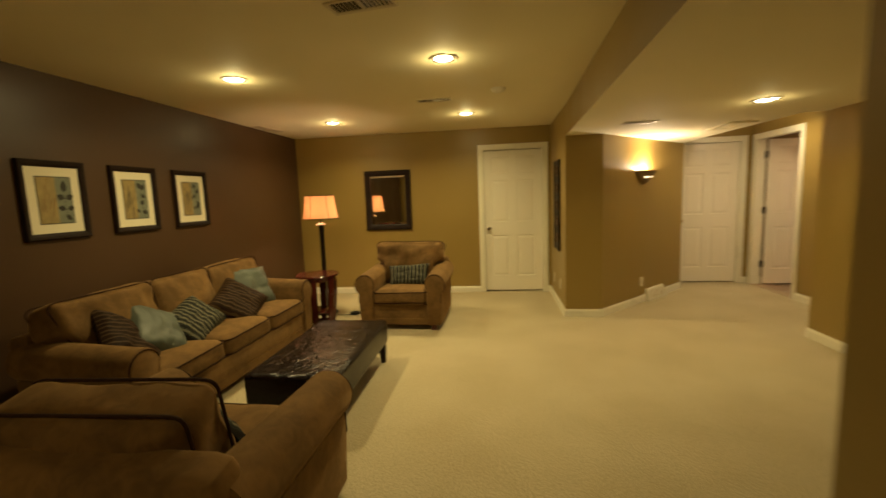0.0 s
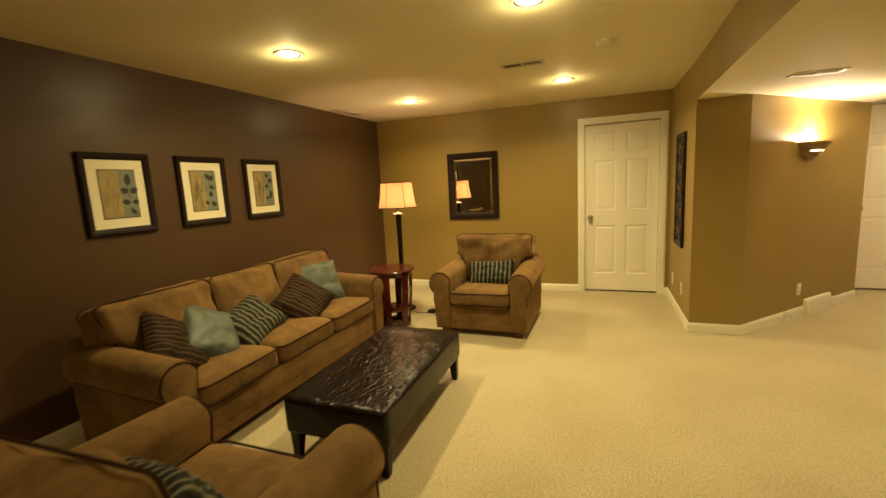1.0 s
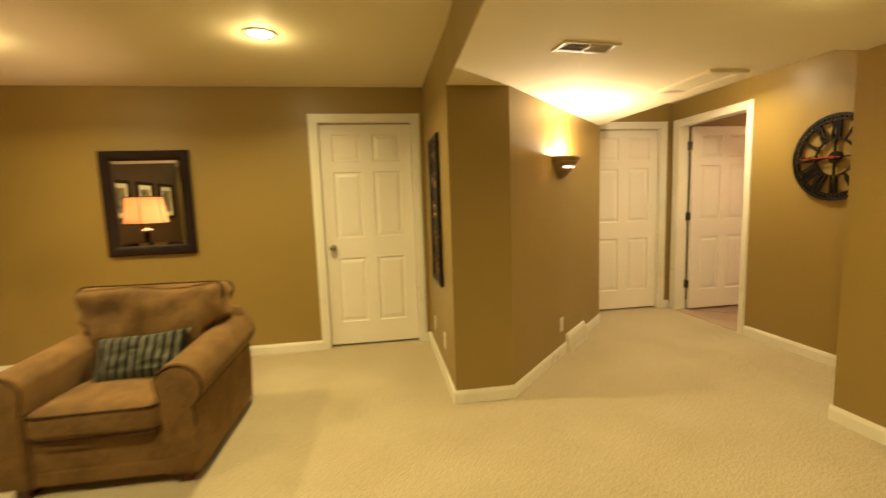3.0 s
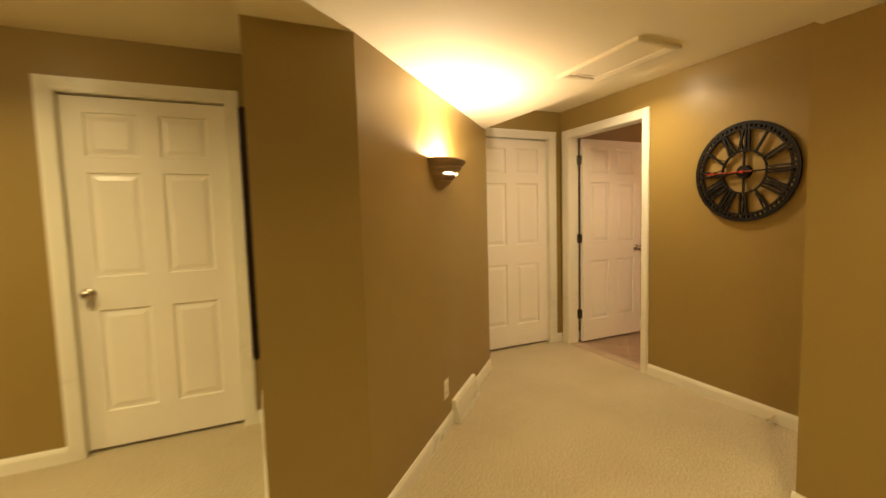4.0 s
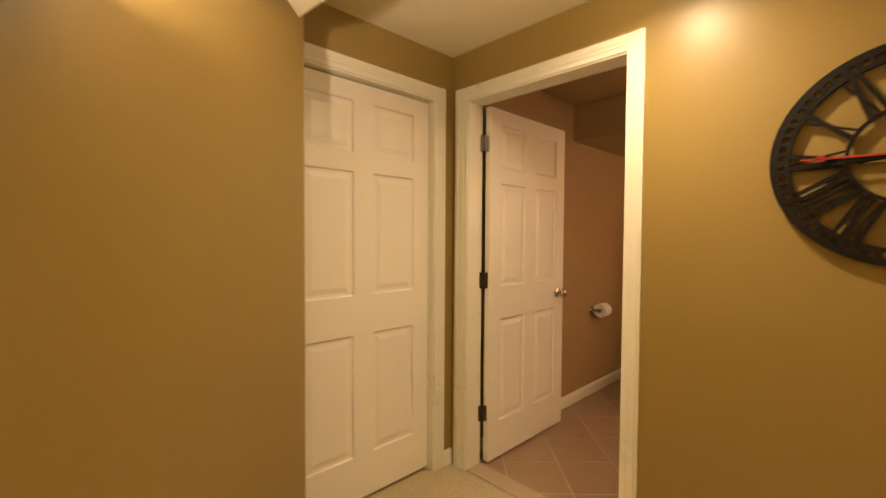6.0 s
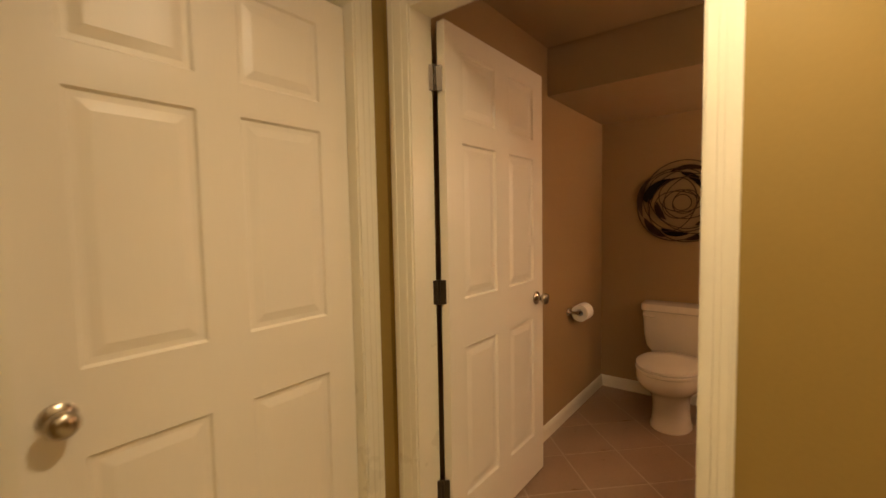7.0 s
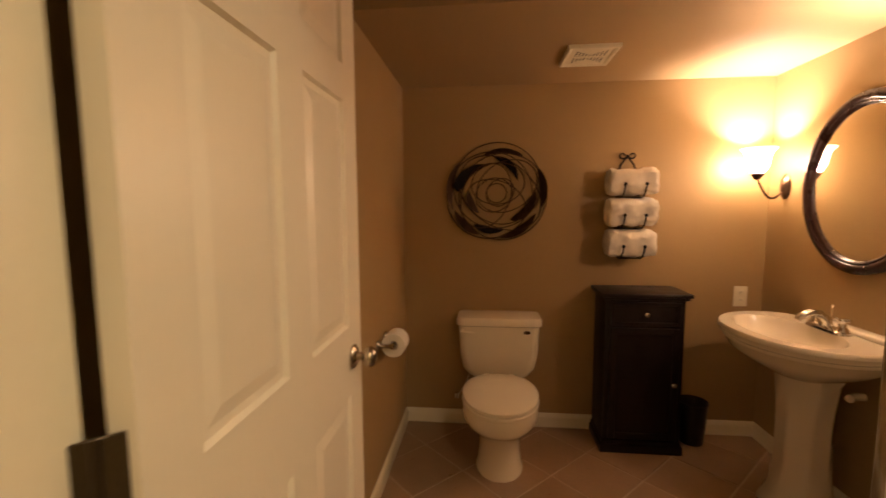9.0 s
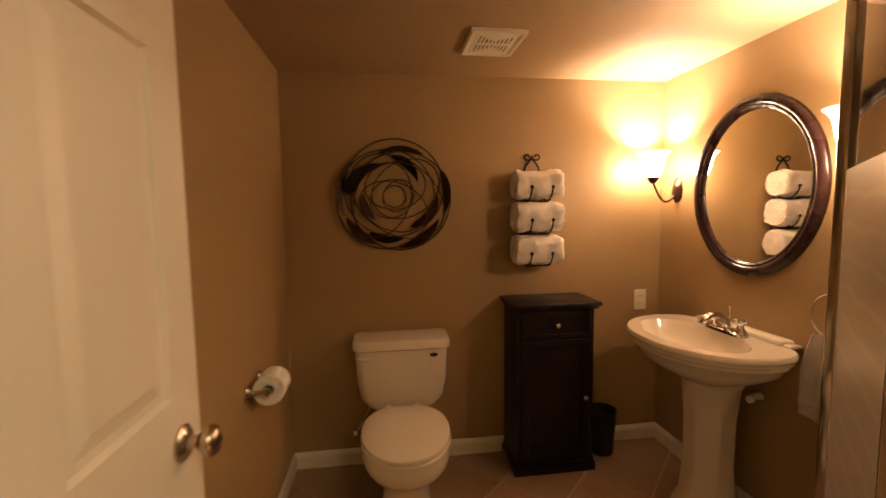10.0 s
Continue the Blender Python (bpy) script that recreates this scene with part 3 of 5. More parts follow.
DLEN = math.hypot(*DIAG)


def diag(s, z, off=0.0):
    u = (DIAG[0] / DLEN, DIAG[1] / DLEN)
    return (DIAG_A[0] + u[0] * s + u[1] * off, DIAG_A[1] + u[1] * s - u[0] * off, z)


sconce = thing("wall_sconce", on_wall(diag(0.903, 1.485), DIAG), "plaster half-bowl wall sconce with lit slots, switched on", "wall lamp")
bm = bmesh.new()
prof = [(0.0005, -0.012), (0.030, -0.008), (0.036, 0.0), (0.060, 0.014), (0.085, 0.034), (0.085, 0.040), (0.112, 0.058), (0.112, 0.065), (0.136, 0.086), (0.136, 0.093), (0.160, 0.112), (0.160, 0.120), (0.184, 0.138), (0.190, 0.150), (0.187, 0.157), (0.178, 0.157), (0.166, 0.138), (0.10, 0.062), (0.03, 0.020), (0.0005, 0.018)]
lathe(bm, prof, 40, 0, math.pi, 1.0, 0.80)
stand(bm)
part("bowl", bm, M_PLASTER, sconce, "stepped tan plaster bowl")
for a0, a1 in ((102, 148), (32, 78), (85, 95)):
    bm = bmesh.new()
    n = 8
    for i in range(n):
        pts = []
        for k, z in ((i, 0), (i + 1, 0), (i + 1, 1), (i, 1)):
            swell = 0.15 + 0.85 * math.sin(math.pi * k / n) ** 0.7
            f = 0.5 + (0.5 if z else -0.5) * swell
            r, z = 0.1138 + 0.0190 * f, 0.0665 + 0.0162 * f
            a = radians(180 - (a0 + (a1 - a0) * k / n))
            pts.append(bm.verts.new((r * math.cos(a), 0.8 * r * math.sin(a) + 0.004, z)))
        bm.faces.new(pts)
    stand(bm)
    bmesh.ops.remove_doubles(bm, verts=bm.verts, dist=1e-5)
    part("slot", bm, M_SLIT, sconce, "lit slot in the bowl")
light("sconce_lamp", "POINT", SCONCE_WATTS, SCONCE_TINT, diag(0.903, 1.614, 0.088), 0.03)

# floor lamp
LX, LY = -1.015, 6.68
lamp = thing("floor_lamp", pose(LX, LY, 0), "dark wooden floor lamp with a glowing cream fabric shade", "floor lamp")
bm = bmesh.new()
lathe(bm, [(0.0001, 0), (0.14, 0), (0.142, 0.012), (0.12, 0.026), (0.05, 0.036), (0.032, 0.05), (0.0001, 0.05)], 36)
part("base", bm, M_BLACK, lamp)
bm = bmesh.new()
lathe(bm, [(0.028, 0.05), (0.030, 0.09), (0.024, 0.12), (0.026, 0.5), (0.031, 1.05), (0.036, 1.085), (0.028, 1.10), (0.02, 1.12), (0.0001, 1.12)], 20)
part("pole", bm, M_DARKWOOD, lamp)
bm = bmesh.new()
lathe(bm, [(0.030, 1.105), (0.062, 1.118), (0.066, 1.128), (0.034, 1.138), (0.014, 1.15), (0.012, 1.24), (0.0001, 1.24)], 24)
part("collar", bm, M_CHROME, lamp, "bright metal collar under the shade")
bm = bmesh.new()
prof = [(0.218, 1.198), (0.206, 1.24), (0.195, 1.31), (0.185, 1.39), (0.174, 1.482)]
lathe(bm, prof + [(r - 0.002, z) for r, z in reversed(prof)] + [prof[0]], 48)
shade = part("shade", bm, M_SHADE, lamp, "flared cream fabric shade")
for z, r in ((1.200, 0.218), (1.480, 0.175)):
    bm = bmesh.new()
    tube(bm, [(r * math.cos(2 * math.pi * i / 48), r * math.sin(2 * math.pi * i / 48), z) for i in range(48)], 0.0045, 6, True)
    part("shade_rim", bm, M_PIPING, shade)
for i in range(6):
    bm = bmesh.new()
    a = 2 * math.pi * (i + 0.3) / 6
    tube(bm, [((r + 0.001) * math.cos(a), (r + 0.001) * math.sin(a), z) for r, z in prof], 0.0028, 6)
    part("shade_seam", bm, M_PIPING, shade)
bm = bmesh.new()
lathe(bm, [(0.0001, 1.24), (0.014, 1.245), (0.016, 1.27), (0.030, 1.31), (0.026, 1.345), (0.0001, 1.358)], 16)
bulb = part("bulb", bm, M_BULB, lamp)
bulb.visible_shadow = False
light("floor_lamp_light", "POINT", LAMP_WATTS, (1.0, 0.66, 0.42), (LX, LY, 1.315), 0.03)


# bathroom sconces beside the mirror
def bath_sconce(x):
    t = thing("bath_sconce", on_wall((x, BY0, 1.444), (-1, 0)), "bronze wall sconce with a frosted glass bell, switched on", "wall lamp", "bathroom sconces")
    bm = bmesh.new()
    lathe(bm, [(0.0001, 0), (0.052, 0), (0.054, 0.006), (0.040, 0.016), (0.022, 0.024), (0.0001, 0.026)], 28, sx=0.72, sy=1.25)
    part("wall_plate", bm, M_BRONZE, t)
    bm = bmesh.new()
    tube(bm, [(0, -0.03 - 0.045 * math.sin(math.pi * i / 14) + 0.075 * (i / 14) ** 2, 0.02 + 0.125 * i / 14) for i in range(15)], 0.006, 8)
    part("arm", bm, M_BRONZE, t)
    bm = bmesh.new()
    lathe(bm, [(0.0001, 0.035), (0.014, 0.037), (0.020, 0.048), (0.030, 0.062), (0.032, 0.070), (0.0001, 0.070)], 24, centre=(0, 0.145, 0))
    stand(bm)
    part("cup", bm, M_BRONZE, t)
    bm = bmesh.new()
    prof = [(0.026, 0.068), (0.036, 0.085), (0.047, 0.11), (0.053, 0.14), (0.058, 0.165), (0.070, 0.185), (0.083, 0.198)]
    lathe(bm, prof + [(r - 0.003, z + 0.001) for r, z in reversed(prof)] + [prof[0]], 36, centre=(0, 0.145, 0))
    stand(bm)
    part("glass_bell", bm, M_FROST, t, "frosted white glass bell shade")
    light("bath_lamp", "POINT", BATH_WATTS, BATH, (x, BY0 + 0.145, 1.444 + 0.112), 0.03)


bath_sconce(6.925)
bath_sconce(5.948)


# ---- living room: upholstered seats ----
def rounded_loop(hx, hy, r, n=5):
    pts = []
    for cx, cy, a in ((hx - r, hy - r, 0), (-hx + r, hy - r, 90), (-hx + r, -hy + r, 180), (hx - r, -hy + r, 270)):
        for i in range(n + 1):
            t = radians(a + 90 * i / n)
            pts.append((cx + r * math.cos(t), cy + r * math.sin(t)))
    return pts


def arm_outline(side, w):
    """The rolled arm's section: a panel with a scroll that hangs over its outer side."""
    pts = [(w - 0.205, 0.06), (w - 0.06, 0.06), (w - 0.048, 0.30), (w - 0.050, 0.40)]
    for i in range(17):
        a = radians(-62 + 222 * i / 16)
        pts.append((w - 0.118 + 0.112 * math.cos(a), 0.500 + 0.112 * math.sin(a)))
    pts.append((w - 0.205, 0.42))
    return [(side * x, z) for x, z in pts]


def squeeze(x, z, half):
    """Narrow a back cushion to the gap between the arms, below their tops."""
    k = min(1.0, max(0.0, (0.04 - z) / 0.08))
    lim = half - 0.003
    return x if abs(x) < lim else math.copysign(abs(x) * (1 - k) + lim * k, x)


def seat_piece(name, m, width, seats, label, category, depth=0.90, group="", drop=0.0, over=0.112, pipe=0.0045, shift=0.0, puff=0.05):
    t = thing(name, m, label, category, group)
    w, hd = width / 2, depth / 2
    inner = w - 0.205
    sw = 2 * inner / seats
    bm = bmesh.new()
    box(bm, -w + 0.19, w - 0.19, -hd + 0.035, hd - 0.05, 0.055, 0.282, 0.012)
    box(bm, -w + 0.19, w - 0.19, -hd + 0.028, -hd + 0.04, 0.060, 0.130, 0.004, 1)
    part("base", bm, M_SUEDE, t)
    for side in (-1, 1):
        bm = bmesh.new()
        rows = [(-hd + 0.0, 0.90), (-hd + 0.018, 1.0), (-hd + 0.20, 1.0), (-0.02, 1.01), (hd - 0.20, 1.01), (hd - 0.07, 1.0)]
        outline = arm_outline(side, w)
        cx = side * (w - 0.125)
        rings = []
        for y, k in rows:
            rise = 0.035 * (y + hd) / depth
            rings.append([bm.verts.new((cx + (x - cx) * k, y, 0.33 + (z - 0.33) * k + rise * min(1, max(0, (z - 0.1) / 0.4)))) for x, z in outline])
        for a, b in zip(rings, rings[1:]):
            for i in range(len(outline)):
                j = (i + 1) % len(outline)
                bm.faces.new((a[i], a[j], b[j], b[i]))
        bm.faces.new(rings[0])
        bm.faces.new(rings[-1])
        arm = part("arm", bm, M_SUEDE, t, "rolled suede arm")
        bm = bmesh.new()
        tube(bm, [(cx + (x - cx) * 0.965, -hd + 0.006, 0.33 + (z - 0.33) * 0.965) for x, z in outline[2:]], 0.0045, 6)
        part("piping", bm, M_PIPING, arm)
    bm = bmesh.new()
    vs = soft_box(bm, 0, 0, 0, 2 * w - 0.12, 0.17, 0.64, 0.06, n=8)
    bmesh.ops.rotate(bm, verts=bm.verts, matrix=Matrix.Rotation(radians(-7), 3, "X"))
    bmesh.ops.translate(bm, verts=bm.verts, vec=(0, hd - 0.11, 0.378))
    part("back_frame", bm, M_SUEDE, t)
    for i in range(seats):
        cx = -inner + sw * (i + 0.5)
        bm = bmesh.new()
        soft_box(bm, 0, 0, 0, sw - 0.006, 0.66, 0.160, 0.055, puff=(0.0, 0.012, 0.022), n=12, lumps=0.006, seed=i * 3.1 + width)
        cushion = part("seat_cushion", bm, M_SUEDE, t, "plump suede seat cushion", m=pose(cx, -hd + 0.325, 0.348, -2, 0, random.uniform(-0.8, 0.8)))
        for z in (0.056, -0.056):
            bm = bmesh.new()
            tube(bm, [(x, y, z + 0.004 * math.sin(9 * x)) for x, y in rounded_loop(sw / 2 - 0.001, 0.336, 0.07)], 0.0055, 6, True)
            part("piping", bm, M_PIPING, cushion)
        bm = bmesh.new()
        grow_l, grow_r = (over if i == 0 else -0.003), (over if i == seats - 1 else -0.003)
        hx = (sw + grow_l + grow_r) / 2
        mid = (grow_r - grow_l) / 2
        soft_box(bm, 0, 0, 0, 2 * hx, 0.20, 0.47, 0.050, puff=(0.0, puff, 0.012), n=26, lumps=0.022, seed=i * 5.3 + 2 * width)
        for v in bm.verts:
            v.co.y += 0.010 * noise.noise(Vector((v.co.x * 17, v.co.z * 6, i + width)))
            v.co.x = squeeze(v.co.x + mid, v.co.z, sw / 2)
        back = part("back_cushion", bm, M_SUEDE, t, "plump suede back cushion", m=pose(cx + shift, hd - 0.265, 0.620 - drop, -13 - 90 * drop + random.uniform(-1, 1), random.uniform(-0.6, 0.6), random.uniform(-1, 1)))
        for y in (-0.082, 0.082):
            bm = bmesh.new()
            tube(bm, [(squeeze(x + mid, z, sw / 2), y + 0.004 * math.sin(23 * x + i) + 0.004 * math.sin(61 * x), z + 0.005 * math.sin(17 * x + 2 * i) + 0.004 * math.sin(53 * x + 9 * z)) for x, z in rounded_loop(hx + 0.002, 0.240, 0.05)], pipe, 6, True)
            part("piping", bm, M_PIPING, back)
    for sx in (-1, 1):
        for y in (-hd + 0.075, hd - 0.12):
            bm = bmesh.new()
            box(bm, sx * (w - 0.14) - 0.035, sx * (w - 0.14) + 0.035, y - 0.035, y + 0.035, 0, 0.062, 0.006)
            part("foot", bm, M_CHERRY, t, "short block foot of reddish wood")
    return t


def throw_pillow(m, material, label, w=0.43, h=0.43, thick=0.15, seed=0.0):
    bm = bmesh.new()
    n = 22
    grid = {}
    for side in (1, -1):
        for i in range(n + 1):
            for j in range(n + 1):
                u, v = 2 * i / n - 1, 2 * j / n - 1
                edge = max(abs(u), abs(v)) > 0.999
                if side < 0 and edge:
                    grid[side, i, j] = grid[1, i, j]
                    continue
                k = max(0.0, (1 - u ** 4) * (1 - v ** 4)) ** 0.55
                px = w / 2 * u * (1 - 0.10 * (1 - v * v))
                py = h / 2 * v * (1 - 0.10 * (1 - u * u))
                lump = (0.018 * noise.noise(Vector((u * 2.3 + seed, v * 2.3, side + seed))) + 0.012 * noise.noise(Vector((u * 5.5, v * 5.5 + seed, side + seed)))) * k
                grid[side, i, j] = bm.verts.new((px, py, side * thick / 2 * k + lump))
    for side in (1, -1):
        for i in range(n):
            for j in range(n):
                bm.faces.new([grid[side, a, b] for a, b in ((i, j), (i + 1, j), (i + 1, j + 1), (i, j + 1))])
    return single("throw_pillow", bm, material, label, "cushion", "throw pillows", m)


sofa_m = pose(-1.262, 4.735, 0, 0, 0, 89.0)
seat_piece("sofa", sofa_m, 2.25, 3, "three-seat brown suede sofa with rolled arms and dark piping", "sofa", 0.87)
chair_a_m = pose(0.118, 6.41, 0, 0, 0, -1.0)
seat_piece("armchair", chair_a_m, 0.995, 1, "brown suede armchair with rolled arms near the back wall", "armchair", 0.92, "armchairs", -0.025)
chair_b_m = pose(-0.05, 3.02, 0, 0, 0, 180)
seat_piece("armchair", chair_b_m, 1.04, 1, "brown suede armchair with rolled arms facing the ottoman", "armchair", 0.92, "armchairs", 0.035, 0.02, 0.0062, 0.055, 0.075)


def against(base, x, y, z, lean, turn, spin):
    """A cushion's pose on a seat: lean back, turn about the upright, spin in its own plane."""
    return base @ pose(x, y, z) @ pose(0, 0, 0, 0, 0, turn) @ pose(0, 0, 0, 90 - lean) @ pose(0, 0, 0, 0, 0, spin)


throw_pillow(against(sofa_m, -0.74, -0.06, 0.560, 40, 26, 42), M_STRIPE_B, "brown and rust striped throw pillow on a suede sofa", 0.44, 0.44, seed=1.0)
throw_pillow(against(sofa_m, -0.50, -0.06, 0.555, 44, 10, 50), M_TEAL, "plain grey-teal silky throw pillow on a suede sofa", 0.44, 0.40, 0.13, seed=2.0)
throw_pillow(against(sofa_m, -0.19, -0.08, 0.525, 48, -6, 22), M_STRIPE_A, "teal and brown striped throw pillow on a suede sofa", 0.50, 0.36, seed=3.0)
throw_pillow(against(sofa_m, 0.36, -0.10, 0.540, 47, -16, 36), M_STRIPE_B, "brown and rust striped throw pillow on a suede sofa", 0.47, 0.43, seed=4.0)
throw_pillow(against(sofa_m, 0.70, 0.0, 0.605, 30, -16, -6), M_TEAL, "plain grey-teal silky throw pillow on a suede sofa", 0.47, 0.43, 0.14, seed=5.0)
throw_pillow(against(chair_a_m, 0.02, -0.05, 0.522, 34, 3, 3), M_STRIPE_A, "teal and brown striped lumbar pillow on an armchair", 0.48, 0.29, 0.15, seed=6.0)
throw_pillow(against(chair_b_m, 0.03, -0.05, 0.522, 34, -5, -4), M_STRIPE_A, "teal and brown striped lumbar pillow on an armchair", 0.48, 0.29, 0.15, seed=7.0)

# ---- ottoman ----
ott = thing("ottoman", pose(-0.105, 4.525, 0, 0, 0, 0.5), "long dark brown crinkled leather ottoman on tapered legs", "ottoman")
bm = bmesh.new()
vs = soft_box(bm, 0, 0, 0.268, 0.61, 1.19, 0.205, 0.030, puff=(0.004, 0.004, 0.010), n=46)
for v in bm.verts:
    if v.co.z > 0.33:
        p = v.co * 6.5
        v.co.z += 0.007 * (abs(noise.noise(Vector((p.x * 1.3 + p.y * 0.6, p.y * 0.8, 1)))) - 0.2) + 0.003 * abs(noise.noise(p * 3.1))
    else:
        v.co.x *= 1 + 0.006 * noise.noise(v.co * 9)
part("padded_top", bm, M_LEATHER, ott, "padded top in wrinkled dark leather")
for sx in (-1, 1):
    for sy in (-1, 1):
        bm = bmesh.new()
        vs = box(bm, -0.030, 0.030, -0.030, 0.030, 0, 0.17)
        for v in vs:
            if v.co.z < 0.01:
                v.co.x, v.co.y = v.co.x * 0.62 + sx * 0.004, v.co.y * 0.62 + sy * 0.004
        bmesh.ops.bevel(bm, geom=bm.edges[:], offset=0.003, segments=1, affect="EDGES")
        part("leg", bm, M_DARKWOOD, ott, m=pose(sx * 0.262, sy * 0.545, 0))

# ---- side table ----
tab = thing("side_table", pose(-0.875, 6.15, 0, 0, 0, 20), "round cherry wood side table with open slat sides", "side table")
bm = bmesh.new()
lathe(bm, [(0.0001, 0.572), (0.222, 0.572), (0.238, 0.578), (0.241, 0.590), (0.236, 0.600), (0.0001, 0.602)], 56)
part("tabletop", bm, M_CHERRY, tab, "polished round top")
bm = bmesh.new()
lathe(bm, [(0.196, 0.530), (0.206, 0.530), (0.206, 0.572), (0.196, 0.572), (0.196, 0.530)], 48)
part("apron", bm, M_CHERRY, tab)
bm = bmesh.new()
lathe(bm, [(0.0001, 0.165), (0.158, 0.165), (0.164, 0.172), (0.164, 0.186), (0.158, 0.190), (0.0001, 0.190)], 48)
part("lower_shelf", bm, M_CHERRY, tab)
bm = bmesh.new()
lathe(bm, [(0.128, 0.0), (0.172, 0.0), (0.176, 0.010), (0.172, 0.036), (0.128, 0.036), (0.128, 0.0)], 48)
part("plinth_ring", bm, M_CHERRY, tab)
for i in range(6):
    a = 2 * math.pi * (i + 0.3) / 6
    bm = bmesh.new()
    n = 10
    rows = []
    for k in range(n + 1):
        z = 0.034 + 0.505 * k / n
        r = 0.166 + 0.040 * math.sin(0.5 * math.pi * k / n)
        wv = 0.030 + 0.010 * (k / n)
        row = []
        for rr, sd in ((r - 0.018, -1), (r - 0.018, 1), (r, 1), (r, -1)):
            row.append(bm.verts.new((rr * math.cos(a) - sd * wv * math.sin(a), rr * math.sin(a) + sd * wv * math.cos(a), z)))
        rows.append(row)
    for p, q in zip(rows, rows[1:]):
        for j in range(4):
            bm.faces.new((p[j], p[(j + 1) % 4], q[(j + 1) % 4], q[j]))
    bm.faces.new(rows[0])
    bm.faces.new(rows[-1])
    part("side_slat", bm, M_CHERRY, tab)

# lamp cord and floor switch
bm = bmesh.new()
cord = []
for i in range(40):
    s = i / 39
    cord.append((-1.10 + 0.55 * s, 6.75 - 0.28 * s + 0.05 * math.sin(9 * s), 0.006))
tube(bm, cord, 0.004, 6)
single("floor_cable", bm, M_RUBBER, "thin dark lamp cord lying on carpet", "cable")
bm = bmesh.new()
box(bm, -0.06, 0.06, -0.035, 0.035, 0, 0.035, 0.008)
box(bm, -0.02, 0.02, -0.02, 0.02, 0.033, 0.045, 0.004)
single("power_strip", bm, M_RUBBER, "black power block on the carpet by the lamp", "power strip", m=pose(-0.62, 6.60, 0, 0, 0, 25))


# ---- pictures and mirror ----
def frame_ring(bm, w, h, bar, d0, d1, lip=0.012):
    """A mitred moulding, centred; z comes out of the wall."""
    prof = [(0, 0), (0, d1 * 0.75), (bar * 0.18, d1), (bar * 0.55, d1 * 0.88), (bar * 0.8, d1 * 0.62), (bar, d0), (bar, 0)]
    rings = []
    for off, z in prof:
        x, y = w / 2 - off, h / 2 - off
        rings.append([bm.verts.new(p) for p in ((-x, -y, z), (x, -y, z), (x, y, z), (-x, y, z))])
    for a, b in zip(rings, rings[1:]):
        for i in range(4):
            bm.faces.new((a[i], a[(i + 1) % 4], b[(i + 1) % 4], b[i]))


def leaf_shape(bm, x, y, length, width, ang, z):
    n, pts = 10, []
    c, s = math.cos(ang), math.sin(ang)
    for i in range(2 * n):
        t = i / n if i <= n else 2 - i / n
        side = 1 if i <= n else -1
        u, v = length * t, side * width / 2 * math.sin(math.pi * t ** 0.85)
        pts.append(bm.verts.new((x + c * u - s * v, y + s * u + c * v, z)))
    bm.faces.new(pts)


def flat_bar(bm, p, q, w, z):
    d = (Vector(q) - Vector(p)).normalized()
    o = Vector((-d.y, d.x)) * w / 2
    bm.faces.new([bm.verts.new((v.x, v.y, z)) for v in (Vector(p) + o, Vector(p) - o, Vector(q) - o, Vector(q) + o)])


def picture(y, leaves, lines, label):
    t = thing("framed_print", on_wall((west(y), y, 1.482), (0.021, 1)), label, "picture", "framed prints over the sofa")
    w, h = 0.447, 0.542
    bm = bmesh.new()
    frame_ring(bm, w, h, 0.045, 0.012, 0.030)
    part("frame", bm, M_FRAMEWOOD, t, "dark wooden frame")
    bm = bmesh.new()
    box(bm, -w / 2 + 0.04, w / 2 - 0.04, -h / 2 + 0.04, h / 2 - 0.04, 0.001, 0.009)
    part("mat_board", bm, M_MAT, t, "wide cream mat")
    aw, ah = 0.112, 0.158
    bm = bmesh.new()
    box(bm, -aw - 0.006, aw + 0.006, -ah - 0.006, ah + 0.006, 0.009, 0.0105)
    art = part("print", bm, M_INK, t, "leaf print with a dark edge")
    bm = bmesh.new()
    box(bm, -aw, 0.008, -ah, ah, 0.0105, 0.0115)
    part("tan_half", bm, M_ART_TAN, art)
    bm = bmesh.new()
    box(bm, 0.008, aw, -ah, ah, 0.0105, 0.0115)
    part("blue_half", bm, M_ART_BLUE, art)
    bm = bmesh.new()
    for a in leaves:
        leaf_shape(bm, *a, 0.0125)
    flat_bar(bm, (0.07, -ah + 0.01), (0.055, 0.10), 0.003, 0.0124)
    part("leaf_sprig", bm, M_INK, art, "dark leaf silhouettes")
    bm = bmesh.new()
    rnd = random.Random(int(y * 100))
    for i in range(lines):
        x0 = rnd.uniform(-aw + 0.008, -0.012)
        flat_bar(bm, (x0, rnd.uniform(-ah, -0.02)), (min(-0.002, max(-aw + 0.006, x0 + rnd.uniform(-0.05, 0.05))), rnd.uniform(0.0, ah)), 0.0028, 0.0122 + 0.0001 * i)
    part("twigs", bm, M_RUST if lines < 8 else M_INK, art, "thin twig lines")


picture(4.238, [(0.062, 0.055, 0.085, 0.045, 1.55), (0.058, 0.01, 0.055, 0.042, 2.7), (0.07, 0.01, 0.06, 0.042, 0.4), (0.062, -0.06, 0.055, 0.04, 3.0), (0.075, -0.06, 0.05, 0.035, 0.1), (0.06, -0.10, 0.06, 0.03, -0.9)], 7,
        "framed leaf print with tan twigs above a sofa")
